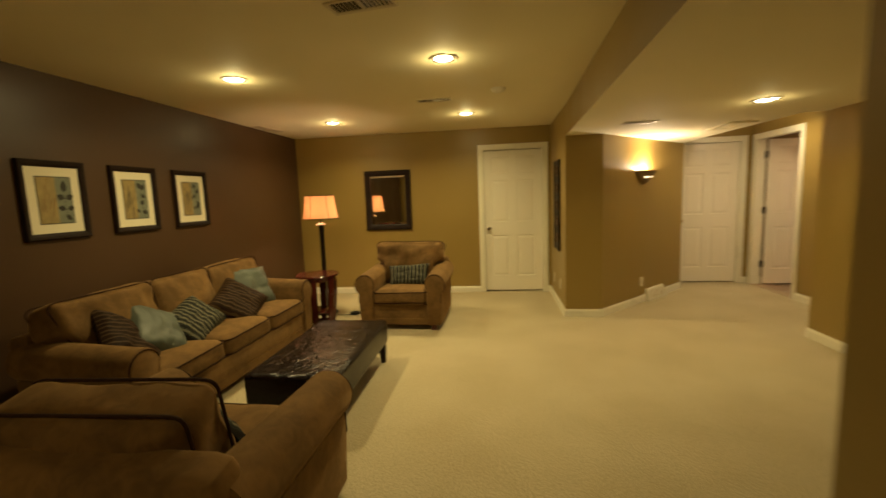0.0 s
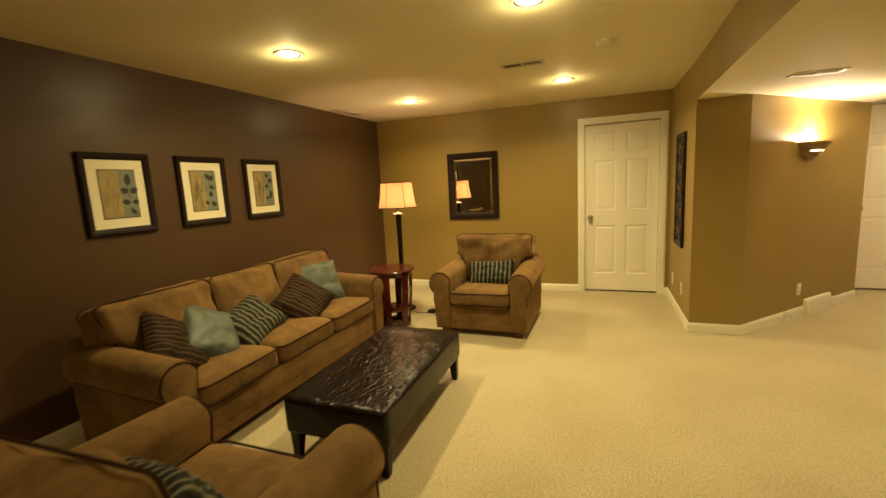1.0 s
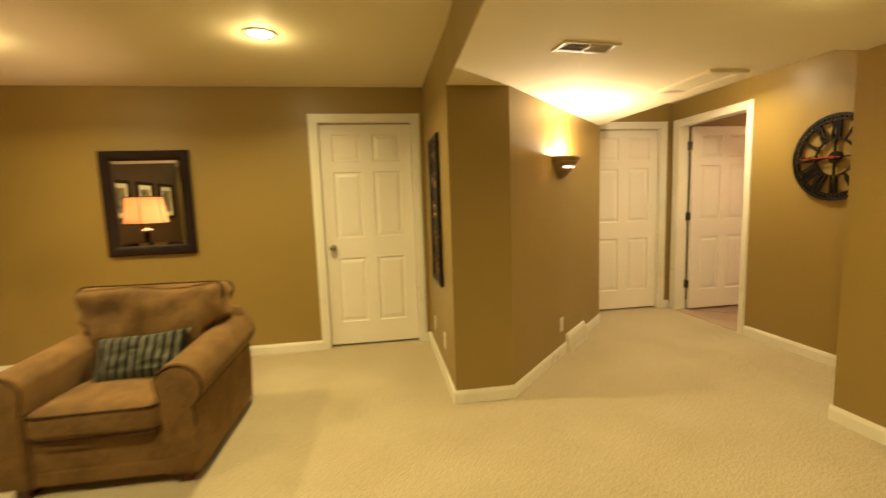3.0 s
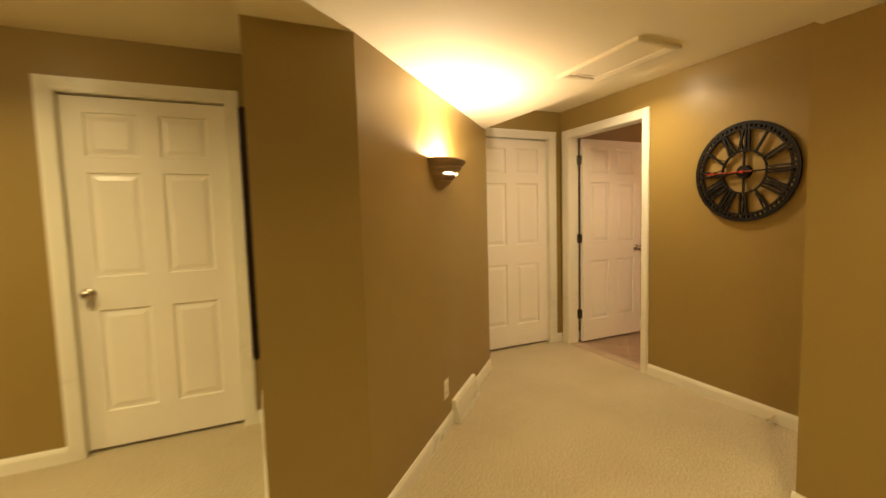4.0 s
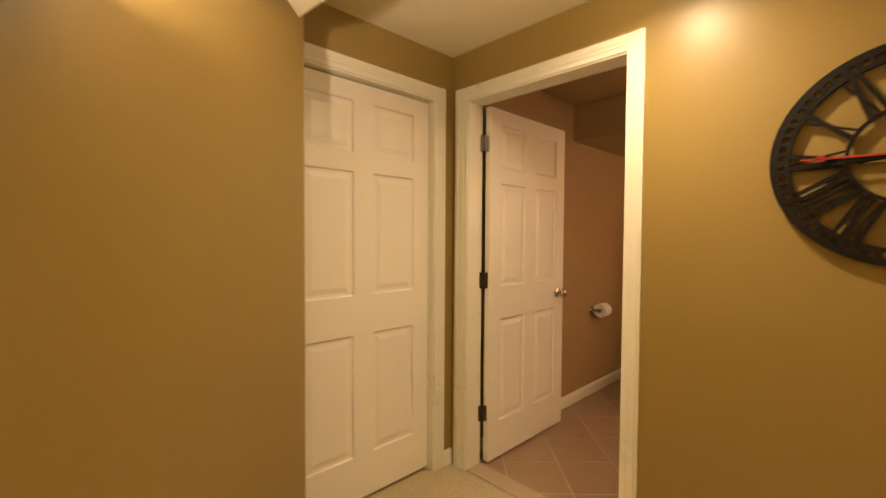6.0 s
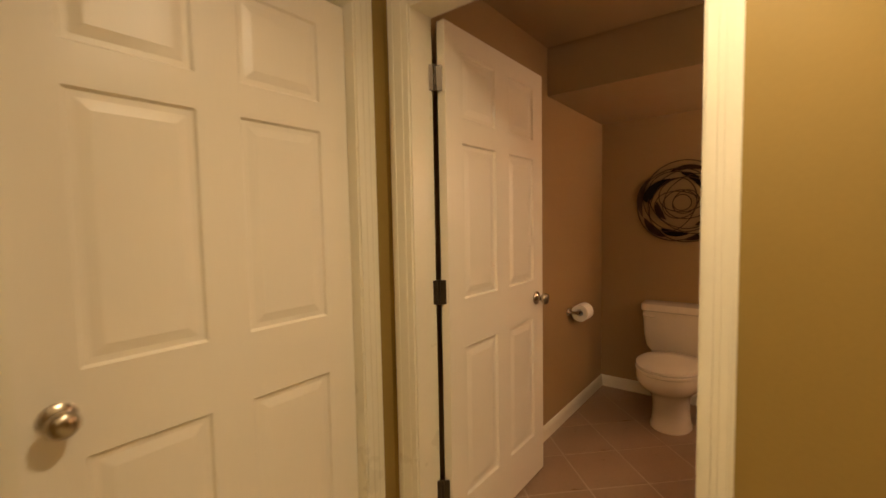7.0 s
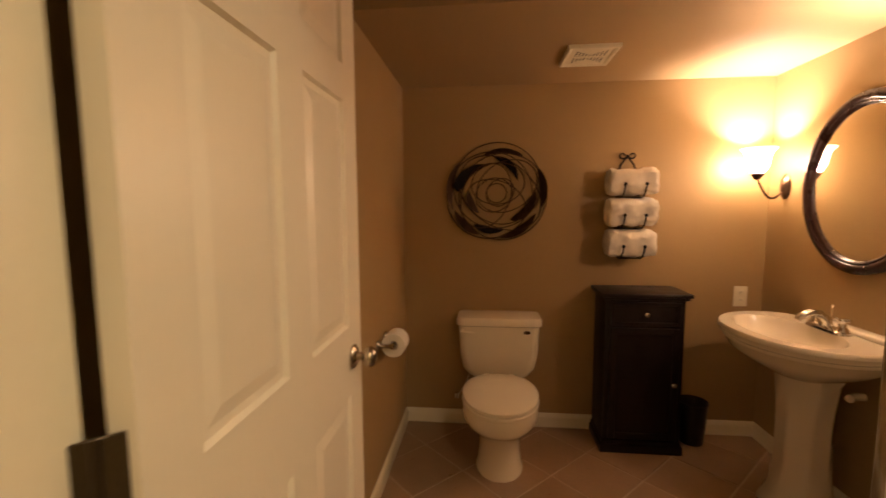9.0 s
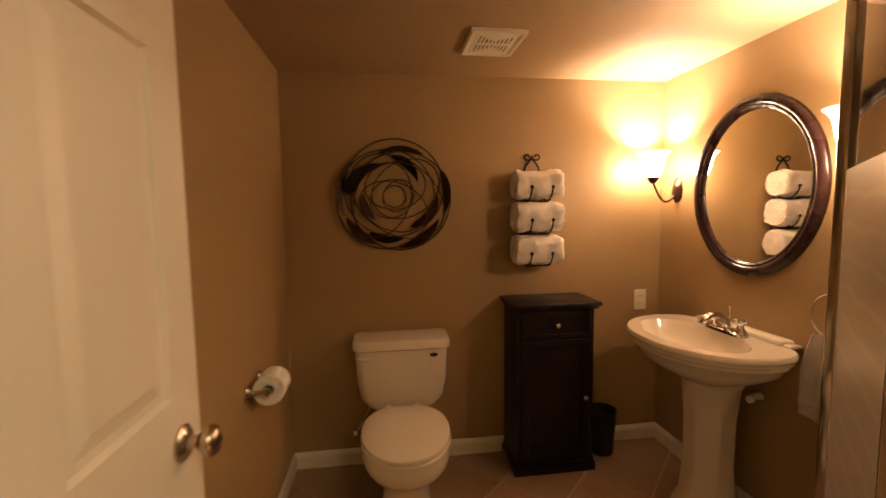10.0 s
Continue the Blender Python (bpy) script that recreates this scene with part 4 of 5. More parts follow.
picture(4.888, [(0.06, 0.09, 0.06, 0.04, 2.2), (0.06, 0.08, 0.06, 0.04, 0.9), (0.055, 0.04, 0.05, 0.035, -0.6), (0.05, -0.05, 0.05, 0.04, 1.2), (0.055, -0.10, 0.055, 0.04, -0.4), (0.03, -0.11, 0.04, 0.03, 2.4)], 12,
        "framed leaf print with crossing twigs above a sofa")
picture(5.537, [(0.05, 0.10, 0.05, 0.04, 1.8), (0.06, 0.06, 0.06, 0.045, 0.5), (0.055, 0.03, 0.045, 0.035, 3.4), (0.06, -0.03, 0.05, 0.035, -0.5), (0.05, -0.09, 0.06, 0.042, 0.6), (0.045, -0.10, 0.04, 0.03, 2.6)], 13,
        "framed leaf print with dense twigs above a sofa")

mir = thing("wall_mirror", on_wall((-0.432, Y_NORTH, 1.393), (1, 0)), "rectangular wall mirror in a broad dark wood frame", "mirror")
bm = bmesh.new()
frame_ring(bm, 0.684, 0.87, 0.080, 0.012, 0.038)
part("frame", bm, M_FRAMEWOOD, mir)
bm = bmesh.new()
rings = []
for off, z in ((0.078, 0.0075), (0.105, 0.011)):
    x, y = 0.684 / 2 - off, 0.87 / 2 - off
    rings.append([bm.verts.new(p) for p in ((-x, -y, z), (x, -y, z), (x, y, z), (-x, y, z))])
for i in range(4):
    bm.faces.new((rings[0][i], rings[0][(i + 1) % 4], rings[1][(i + 1) % 4], rings[1][i]))
bm.faces.new(rings[1])
part("mirror_glass", bm, M_MIRROR, mir, "bevelled mirror glass", smooth=False)

# carved panel on the column's side
pan = thing("wall_panel", on_wall((X_COL, 7.07, 1.255), (0, -1)), "tall narrow dark carved wall panel with scrollwork", "wall art")
bm = bmesh.new()
frame_ring(bm, 0.42, 1.10, 0.045, 0.010, 0.028)
part("frame", bm, M_FRAMEWOOD, pan)
bm = bmesh.new()
box(bm, -0.175, 0.175, -0.515, 0.515, 0.001, 0.010)
part("backing", bm, M_BLACK, pan)
for k in range(5):
    bm = bmesh.new()
    cy = -0.41 + 0.205 * k
    for s in (-1, 1):
        tube(bm, [(s * (0.085 + (0.075 - 0.065 * i / 22) * math.cos(i * 0.42)), cy + (0.085 - 0.07 * i / 22) * math.sin(i * 0.42), 0.014) for i in range(23)], 0.007, 6)
    lathe(bm, [(0.0001, 0.008), (0.028, 0.010), (0.022, 0.020), (0.0001, 0.024)], 14, centre=(0, cy, 0))
    part("scrollwork", bm, M_BRONZE, pan, "bronze scroll relief")


# ---- hall clock ----
clock = thing("wall_clock", on_wall((X_HALL, 6.521, 1.545), (0, -1)), "large round black metal wall clock with open roman numerals", "clock")
Z0, Z1 = 0.012, 0.026


def ring(bm, r0, r1, z0=Z0, z1=Z1, n=96):
    lathe(bm, [(r0, z0), (r1, z0), (r1, z1), (r0, z1), (r0, z0)], n)


def bar(bm, x0, y0, x1, y1, w, z0=Z0, z1=Z1):
    d = (Vector((x1, y1)) - Vector((x0, y0))).normalized()
    o = Vector((-d.y, d.x)) * w / 2
    p = [Vector((x0, y0)) + o, Vector((x1, y1)) + o, Vector((x1, y1)) - o, Vector((x0, y0)) - o]
    lo, hi = [bm.verts.new((*v, z0)) for v in p], [bm.verts.new((*v, z1)) for v in p]
    bm.faces.new(lo)
    bm.faces.new(hi)
    for i in range(4):
        bm.faces.new((lo[i], lo[(i + 1) % 4], hi[(i + 1) % 4], hi[i]))


for r0, r1, nm in ((0.291, 0.312, "outer_ring"), (0.262, 0.274, "minute_ring"), (0.128, 0.138, "inner_ring")):
    bm = bmesh.new()
    ring(bm, r0, r1)
    part(nm, bm, M_BLACK, clock)
for i in range(60):
    bm = bmesh.new()
    a = 2 * math.pi * i / 60
    wide = 0.020 if i % 5 == 0 else 0.012
    bar(bm, 0.274 * math.sin(a), 0.274 * math.cos(a), 0.291 * math.sin(a), 0.291 * math.cos(a), wide)
    part("minute_bar", bm, M_BLACK, clock)
ROMAN = ["XII", "I", "II", "III", "IIII", "V", "VI", "VII", "VIII", "IX", "X", "XI"]
WIDE = {"I": 0.019, "V": 0.036, "X": 0.036}
for hour, text in enumerate(ROMAN):
    bm = bmesh.new()
    total = sum(WIDE[c] for c in text)
    x = -total / 2
    lo, hi = 0.137, 0.263
    for c in text:
        wd = WIDE[c]
        if c == "I":
            bar(bm, x + wd / 2, lo, x + wd / 2, hi, 0.011)
        elif c == "V":
            bar(bm, x + wd / 2 - 0.002, lo, x + 0.007, hi, 0.013)
            bar(bm, x + wd / 2 + 0.002, lo, x + wd - 0.007, hi, 0.005, Z0 + 0.001, Z1 - 0.001)
        else:
            bar(bm, x + 0.006, lo, x + wd - 0.006, hi, 0.013)
            bar(bm, x + wd - 0.006, lo, x + 0.006, hi, 0.005, Z0 + 0.001, Z1 - 0.001)
        x += wd
    part("numeral", bm, M_BLACK, clock, m=pose(0, 0, 0, 0, 0, -30 * hour))
for k in range(4):
    bm = bmesh.new()
    bar(bm, 0, 0.03, 0, 0.130, 0.010)
    part("spoke", bm, M_BLACK, clock, m=pose(0, 0, 0, 0, 0, -90 * k))
bm = bmesh.new()
lathe(bm, [(0.0001, 0.0), (0.042, 0.0), (0.042, 0.026), (0.038, 0.031), (0.0001, 0.031)], 36)
part("hub", bm, M_BLACK, clock)
for nm, ang, length, w, z, mat_ in (("minute_hand", 93, 0.205, 0.009, 0.036, M_BLACK), ("hour_hand", 97, 0.13, 0.012, 0.033, M_BLACK), ("second_hand", 89, 0.235, 0.005, 0.040, M_REDHAND)):
    bm = bmesh.new()
    bar(bm, 0, -0.055, 0, length, w, z, z + 0.0025)
    ring_y = length * 0.8
    lathe(bm, [(0.004, z), (0.010, z), (0.010, z + 0.0025), (0.004, z + 0.0025), (0.004, z)], 16, centre=(0, ring_y, 0))
    if nm == "second_hand":
        lathe(bm, [(0.0001, z), (0.010, z), (0.010, z + 0.006), (0.0001, z + 0.006)], 16)
    part(nm, bm, mat_, clock, "red second hand" if nm == "second_hand" else "", m=pose(0, 0, 0, 0, 0, ang))


# ---- wall plates, vents, hatch ----
def wall_plate(m, label, holes, w=0.072, h=0.116):
    t = thing("outlet" if holes == "outlet" else "wall_switch", m, label, "outlet" if holes == "outlet" else "switch", "wall plates")
    bm = bmesh.new()
    box(bm, -w / 2, w / 2, -h / 2, h / 2, 0, 0.006, 0.0025)
    plate = part("cover_plate", bm, M_PLASTIC, t)
    for y in (-0.022, 0.022):
        bm = bmesh.new()
        box(bm, -0.016, 0.016, y - 0.014, y + 0.014, 0.006, 0.0085, 0.002)
        sock = part("socket" if holes == "outlet" else "toggle", bm, M_PLASTIC, t)
        if holes == "outlet":
            # thin dark bars paint the shade of the pin slots
            for x in (-0.006, 0.006):
                bm = bmesh.new()
                box(bm, x - 0.0012, x + 0.0012, y - 0.004, y + 0.006, 0.0084, 0.009)
                part("slot", bm, M_SLOT_SHADE, sock)
    return t


wall_plate(on_wall(diag(0.91, 0.267), DIAG), "ivory duplex outlet on the tan angled wall", "outlet")
wall_plate(on_wall((X_COL, 7.42, 0.285), (0, -1)), "ivory duplex outlet on the tan column wall", "outlet")
wall_plate(on_wall((X_COL, 6.89, 0.300), (0, -1)), "ivory cable plate on the tan column wall", "outlet")
wall_plate(on_wall((BX1, 6.301, 0.831), (0, -1)), "ivory outlet plate on the bathroom wall", "outlet")


def register(m, w, h, label, name="air_register", slats=14, frame_mat=None, split=True, tilt=35, back=None):
    """A louvred air register: frame, tilted slats and a plate, painted dark as the well's shade unless back is given; z
    comes out.
    """
    t = thing(name, m, label, "vent", "air registers")
    fm = frame_mat or M_VENT
    bm = bmesh.new()
    frame_ring(bm, w, h, 0.022, 0.004, 0.009)
    part("frame", bm, fm, t)
    bm = bmesh.new()
    box(bm, -w / 2 + 0.018, w / 2 - 0.018, -h / 2 + 0.018, h / 2 - 0.018, 0.0005, 0.0015)
    part("well", bm, back or M_SLOT_SHADE, t)
    first = None
    iw = w - 0.044
    for i in range(slats):
        x = -iw / 2 + iw * (i + 0.5) / slats
        if first is None:
            bm = bmesh.new()
            box(bm, -0.0006, 0.0006, -h / 2 + 0.02, h / 2 - 0.02, -0.0035, 0.0035)
            first = part("slat", bm, fm, t, smooth=False, m=pose(x, 0, 0.0055, 0, tilt if i < slats / 2 or not split else -tilt, 0))
        else:
            share("slat", first, t, pose(x, 0, 0.0055, 0, tilt if i < slats / 2 or not split else -tilt, 0))
    if split:
        bm = bmesh.new()
        box(bm, -0.006, 0.006, -h / 2 + 0.018, h / 2 - 0.018, 0.002, 0.0095)
        part("divider", bm, fm, t)
    return t


def on_ceiling(x, y, z, turn=0.0):
    return pose(x, y, z, 180, 0, turn)


register(on_ceiling(0.574, 5.868, Z_CEIL), 0.34, 0.125, "beige louvred air register in the living room ceiling", tilt=30)
register(on_ceiling(0.525, 3.752, Z_CEIL, -8), 0.34, 0.14, "beige louvred air register in the living room ceiling", tilt=30)
register(on_ceiling(-1.71, 6.86, Z_CEIL, 82), 0.46, 0.14, "cream flat air register near the brown wall", slats=22, tilt=60, back=M_VENT)
register(on_ceiling(2.474, 5.821, Z_SOFFIT, 4), 0.29, 0.125, "metal louvred air register in the lowered ceiling", tilt=-30)

vent = thing("baseboard_register", on_wall(diag(1.252, 0.0), DIAG), "white sloped baseboard air register on the angled wall", "vent")
bm = bmesh.new()
prof = [(0.0, 0.0), (0.058, 0.0), (0.062, 0.012), (0.020, 0.148), (0.0, 0.152)]
a, b = [bm.verts.new((-0.236, z, d)) for d, z in prof], [bm.verts.new((0.236, z, d)) for d, z in prof]
bm.faces.new(a)
bm.faces.new(b)
for i in range(len(prof)):
    j = (i + 1) % len(prof)
    bm.faces.new((a[i], b[i], b[j], a[j]))
part("body", bm, M_TRIM, vent)
bm = bmesh.new()
for i in range(22):
    x = -0.21 + 0.02 * i
    vs = box(bm, x - 0.003, x + 0.003, -0.045, 0.045, -0.001, 0.0006)
part("grille", bm, M_VENT, vent, m=Matrix.Translation((0, 0.08, 0.0415)) @ pose(0, 0, 0, -17.2))

hatch = thing("ceiling_hatch", on_ceiling(3.517, 6.385, Z_SOFFIT), "cream painted access panel framed in the lowered ceiling", "access panel")
bm = bmesh.new()
frame_ring(bm, 0.26, 0.515, 0.045, 0.006, 0.018)
part("frame", bm, M_CEIL, hatch)
bm = bmesh.new()
box(bm, -0.083, 0.083, -0.21, 0.21, 0.0005, 0.003)
part("panel", bm, M_CEIL, hatch)
# a darker raised strip; its colour stands for shade in a finger slot
bm = bmesh.new()
box(bm, -0.052, 0.052, -0.206, -0.182, 0.003, 0.0055, 0.001, 1)
part("finger_slot_shade", bm, M_VENT, hatch, "raised darker strip painted in as finger slot shade")

smoke = thing("smoke_detector", on_ceiling(1.194, 5.583, Z_CEIL), "round cream smoke detector on the ceiling", "smoke detector")
bm = bmesh.new()
lathe(bm, [(0.0001, 0.034), (0.030, 0.034), (0.048, 0.028), (0.058, 0.016), (0.064, 0.012), (0.066, 0.0), (0.0001, 0.0)], 36)
part("body", bm, M_PLASTIC, smoke)
bm = bmesh.new()
lathe(bm, [(0.0001, 0.037), (0.010, 0.037), (0.011, 0.033)], 16, centre=(0.02, 0, 0))
part("test_button", bm, M_VENT, smoke)


# ---- bathroom ----
def loft(bm, rings, cap0=True, cap1=True):
    """Skin a stack of closed outlines with equal counts."""
    vs = [[bm.verts.new(p) for p in r] for r in rings]
    n = len(vs[0])
    for a, b in zip(vs, vs[1:]):
        for i in range(n):
            bm.faces.new((a[i], a[(i + 1) % n], b[(i + 1) % n], b[i]))
    if cap0:
        bm.faces.new(list(reversed(vs[0])))
    if cap1:
        bm.faces.new(vs[-1])


def egg(cx, a, b, z, n=40, blunt=0.0):
    """An oval outline, blunter towards its back."""
    pts = []
    for i in range(n):
        t = 2 * math.pi * i / n
        c, s = math.cos(t), math.sin(t)
        k = 1 - blunt * (1 if c < 0 else 0) * c * c
        pts.append((cx + a * c * k, b * math.copysign(abs(s) ** 0.9, s), z))
    return pts


def round_rect(cx, cy, hx, hy, r, z, n=6):
    return [(cx + x, cy + y, z) for x, y in rounded_loop(hx, hy, min(r, hx, hy), n)]


toilet = thing("toilet", pose(7.051, 7.672, 0, 0, 0, 180), "white porcelain two-piece toilet with its lid down", "toilet")
bm = bmesh.new()
loft(bm, [egg(0.40, 0.165, 0.122, 0.0), egg(0.40, 0.165, 0.122, 0.015), egg(0.40, 0.150, 0.112, 0.04), egg(0.405, 0.142, 0.106, 0.12), egg(0.415, 0.148, 0.110, 0.19),
          egg(0.43, 0.168, 0.124, 0.235), egg(0.45, 0.205, 0.152, 0.268), egg(0.462, 0.236, 0.174, 0.298), egg(0.466, 0.252, 0.186, 0.325), egg(0.466, 0.256, 0.190, 0.355), egg(0.466, 0.252, 0.187, 0.385)])
box(bm, 0.02, 0.30, -0.12, 0.12, 0.30, 0.375, 0.03)
part("bowl", bm, M_PORCELAIN, toilet)
bm = bmesh.new()
loft(bm, [egg(0.470, 0.248, 0.184, 0.385, blunt=0.12), egg(0.470, 0.256, 0.192, 0.390, blunt=0.12), egg(0.470, 0.256, 0.192, 0.402, blunt=0.12), egg(0.470, 0.250, 0.187, 0.407, blunt=0.12)])
part("seat", bm, M_PORCELAIN, toilet)
bm = bmesh.new()
loft(bm, [egg(0.468, 0.244, 0.181, 0.409, blunt=0.12), egg(0.468, 0.254, 0.190, 0.414, blunt=0.12), egg(0.468, 0.252, 0.188, 0.424, blunt=0.12), egg(0.468, 0.225, 0.165, 0.432, blunt=0.12), egg(0.468, 0.12, 0.09, 0.436, blunt=0.12)])
part("lid", bm, M_PORCELAIN, toilet)
for y in (-0.07, 0.07):
    bm = bmesh.new()
    box(bm, 0.205, 0.235, y - 0.016, y + 0.016, 0.385, 0.412, 0.006)
    part("seat_hinge", bm, M_PORCELAIN, toilet)
bm = bmesh.new()
loft(bm, [round_rect(0.105, 0, 0.07, 0.15, 0.06, 0.365), round_rect(0.105, 0, 0.078, 0.180, 0.06, 0.385), round_rect(0.105, 0, 0.086, 0.208, 0.05, 0.43), round_rect(0.105, 0, 0.092, 0.222, 0.045, 0.52), round_rect(0.105, 0, 0.095, 0.228, 0.04, 0.675)])
tank = part("tank", bm, M_PORCELAIN, toilet)
bm = bmesh.new()
loft(bm, [round_rect(0.107, 0, 0.095, 0.230, 0.04, 0.676), round_rect(0.107, 0, 0.104, 0.240, 0.045, 0.682), round_rect(0.107, 0, 0.105, 0.241, 0.045, 0.712), round_rect(0.107, 0, 0.098, 0.234, 0.045, 0.726), round_rect(0.107, 0, 0.06, 0.19, 0.04, 0.731)])
part("tank_lid", bm, M_PORCELAIN, toilet)
bm = bmesh.new()
lathe(bm, [(0.0001, 0), (0.014, 0), (0.014, 0.008), (0.0001, 0.010)], 16)
part("lever_boss", bm, M_PORCELAIN, tank, m=pose(0.199, -0.205, 0.648, 0, 90, 0))
bm = bmesh.new()
tube(bm, [(0.212, -0.212, 0.648), (0.222, -0.195, 0.648), (0.224, -0.165, 0.646), (0.222, -0.14, 0.644)], 0.007, 8)
part("flush_lever", bm, M_PORCELAIN, tank, "white flush lever")
bm = bmesh.new()
lathe(bm, [(0.0001, 0), (0.010, 0), (0.010, 0.003), (0.0001, 0.004)], 20, sx=1, sy=2.0)
part("maker_badge", bm, M_BRONZE, tank, "small dark oval badge", m=pose(0.2, 0.155, 0.648, 0, 90, 0))
bm = bmesh.new()
tube(bm, [(0.0, -0.245, 0.20), (0.05, -0.245, 0.20), (0.065, -0.225, 0.23), (0.075, -0.19, 0.30), (0.08, -0.165, 0.372)], 0.006, 8)
lathe(bm, [(0.0001, 0), (0.016, 0), (0.016, 0.03), (0.0001, 0.032)], 14, centre=(0.05, -0.245, 0.19))
part("supply_line", bm, M_CHROME, toilet, "metal supply line and valve")

# storage cabinet
cab = thing("bathroom_cabinet", pose(7.051, 6.904, 0, 0, 0, 180), "espresso wood bathroom cabinet with a drawer and door", "cabinet")
bm = bmesh.new()
box(bm, 0.004, 0.236, -0.202, 0.202, 0.06, 0.862, 0.003)
part("body", bm, M_DARKWOOD, cab)
bm = bmesh.new()
box(bm, 0.0, 0.272, -0.227, 0.227, 0.868, 0.888, 0.005)
box(bm, 0.004, 0.258, -0.216, 0.216, 0.852, 0.868, 0.004)
part("top", bm, M_DARKWOOD, cab)
bm = bmesh.new()
box(bm, 0.002, 0.250, -0.216, 0.216, 0.0, 0.048, 0.004)
box(bm, 0.002, 0.243, -0.209, 0.209, 0.048, 0.070, 0.006)
part("plinth", bm, M_DARKWOOD, cab)


def framed_front(name, z0, z1, w, knob_pos):
    bm = bmesh.new()
    b = 0.035 if z1 - z0 > 0.2 else 0.018
    box(bm, 0.236, 0.252, -w, -w + b, z0, z1, 0.002, 1)
    box(bm, 0.236, 0.252, w - b, w, z0, z1, 0.002, 1)
    box(bm, 0.236, 0.252, -w + b, w - b, z0, z0 + b, 0.002, 1)
    box(bm, 0.236, 0.252, -w + b, w - b, z1 - b, z1, 0.002, 1)
    box(bm, 0.236, 0.244, -w + b, w - b, z0 + b, z1 - b)
    p = part(name, bm, M_DARKWOOD, cab)
    bm = bmesh.new()
    lathe(bm, [(0.0001, 0), (0.006, 0), (0.005, 0.010), (0.012, 0.016), (0.013, 0.022), (0.008, 0.027), (0.0001, 0.028)], 18)
    part("knob", bm, M_CHROME, p, "small bright round knob", m=pose(0.248, *knob_pos, 0, 90, 0))


framed_front("drawer", 0.715, 0.840, 0.178, (0.0, 0.778))
framed_front("cabinet_door", 0.085, 0.700, 0.178, (0.150, 0.400))

# waste bin
bm = bmesh.new()
lathe(bm, [(0.0001, 0.0), (0.080, 0.0), (0.084, 0.004), (0.104, 0.270), (0.108, 0.280), (0.104, 0.284), (0.099, 0.276), (0.079, 0.010), (0.0001, 0.008)], 36)
single("waste_bin", bm, M_RUBBER, "small black round waste bin on tile floor", "waste bin", m=pose(6.963, 6.572, 0) @ Matrix.Diagonal((0.74, 0.74, 0.86, 1.0)))

# pedestal sink
SX = 6.447
sink = thing("pedestal_sink", pose(SX, BY0, 0), "white porcelain pedestal sink with a stepped rim", "sink")


def basin_outline(k, z, n=48, back=0.0):
    """The basin's plan: straight back on the wall, bowed front."""
    pts = []
    for i in range(n):
        t = 2 * math.pi * i / n
        c, s = math.cos(t), math.sin(t)
        if s >= 0:
            x, y = 0.338 * k * math.copysign(abs(c) ** 0.86, c), 0.20 + 0.295 * k * s ** 1.05
        else:
            x, y = 0.338 * k * math.copysign(abs(c) ** 0.86, c) * (1 - 0.10 * abs(s)), 0.20 - (0.198 - back) * k * abs(s) ** 0.5
        if s < -0.5:
            x = 0.338 * k * c / 0.866 * 0.80
        pts.append((x, y, z))
    return pts


bm = bmesh.new()
loft(bm, [basin_outline(0.36, 0.62), basin_outline(0.52, 0.645), basin_outline(0.72, 0.680), basin_outline(0.86, 0.715), basin_outline(0.91, 0.745), basin_outline(0.935, 0.752), basin_outline(0.94, 0.765),
          basin_outline(0.975, 0.772), basin_outline(0.98, 0.785), basin_outline(1.0, 0.792), basin_outline(1.0, 0.806), basin_outline(0.985, 0.812), basin_outline(0.93, 0.812)], True, False)
inner_rings = [basin_outline(0.93, 0.812)]
for k, z in ((1.0, 0.812), (0.985, 0.806), (0.95, 0.790), (0.86, 0.755), (0.70, 0.715), (0.45, 0.690), (0.18, 0.684), (0.06, 0.683)):
    inner_rings.append([(0.262 * k * math.cos(2 * math.pi * i / 48), 0.275 + 0.160 * k * math.sin(2 * math.pi * i / 48), z) for i in range(48)])
loft(bm, inner_rings, False, True)
bmesh.ops.remove_doubles(bm, verts=bm.verts, dist=1e-5)
part("basin", bm, M_PORCELAIN, sink)
bm = bmesh.new()
box(bm, -0.222, 0.222, 0.002, 0.066, 0.806, 0.834, 0.011, 3)
box(bm, -0.252, 0.252, 0.002, 0.056, 0.806, 0.822, 0.007, 3)
part("deck_ledge", bm, M_PORCELAIN, sink)


def octa(hx, hy, z):
    c = 0.36
    pts = [(hx, -hy * c), (hx, hy * c), (hx * c, hy), (-hx * c, hy), (-hx, hy * c), (-hx, -hy * c), (-hx * c, -hy), (hx * c, -hy)]
    return [(x, 0.165 + y, z) for x, y in pts]


bm = bmesh.new()
loft(bm, [octa(0.150, 0.145, 0.0), octa(0.150, 0.145, 0.025), octa(0.135, 0.130, 0.045), octa(0.112, 0.110, 0.10), octa(0.100, 0.098, 0.25), octa(0.102, 0.100, 0.45), octa(0.118, 0.112, 0.60), octa(0.14, 0.13, 0.64)])
bmesh.ops.bevel(bm, geom=bm.edges[:], offset=0.004, segments=2, affect="EDGES")
part("pedestal", bm, M_PORCELAIN, sink)
# no opening is cut: a black disc paints the overflow's dark inside
bm = bmesh.new()
lathe(bm, [(0.0001, 0), (0.011, 0), (0.011, 0.004), (0.0001, 0.005)], 20)
part("overflow_shade_disc", bm, M_RUBBER, sink, m=pose(0, 0.118, 0.782, -65, 0, 0))
bm = bmesh.new()
lathe(bm, [(0.0001, 0.0), (0.020, 0.0), (0.022, 0.004), (0.014, 0.006), (0.0001, 0.005)], 20)
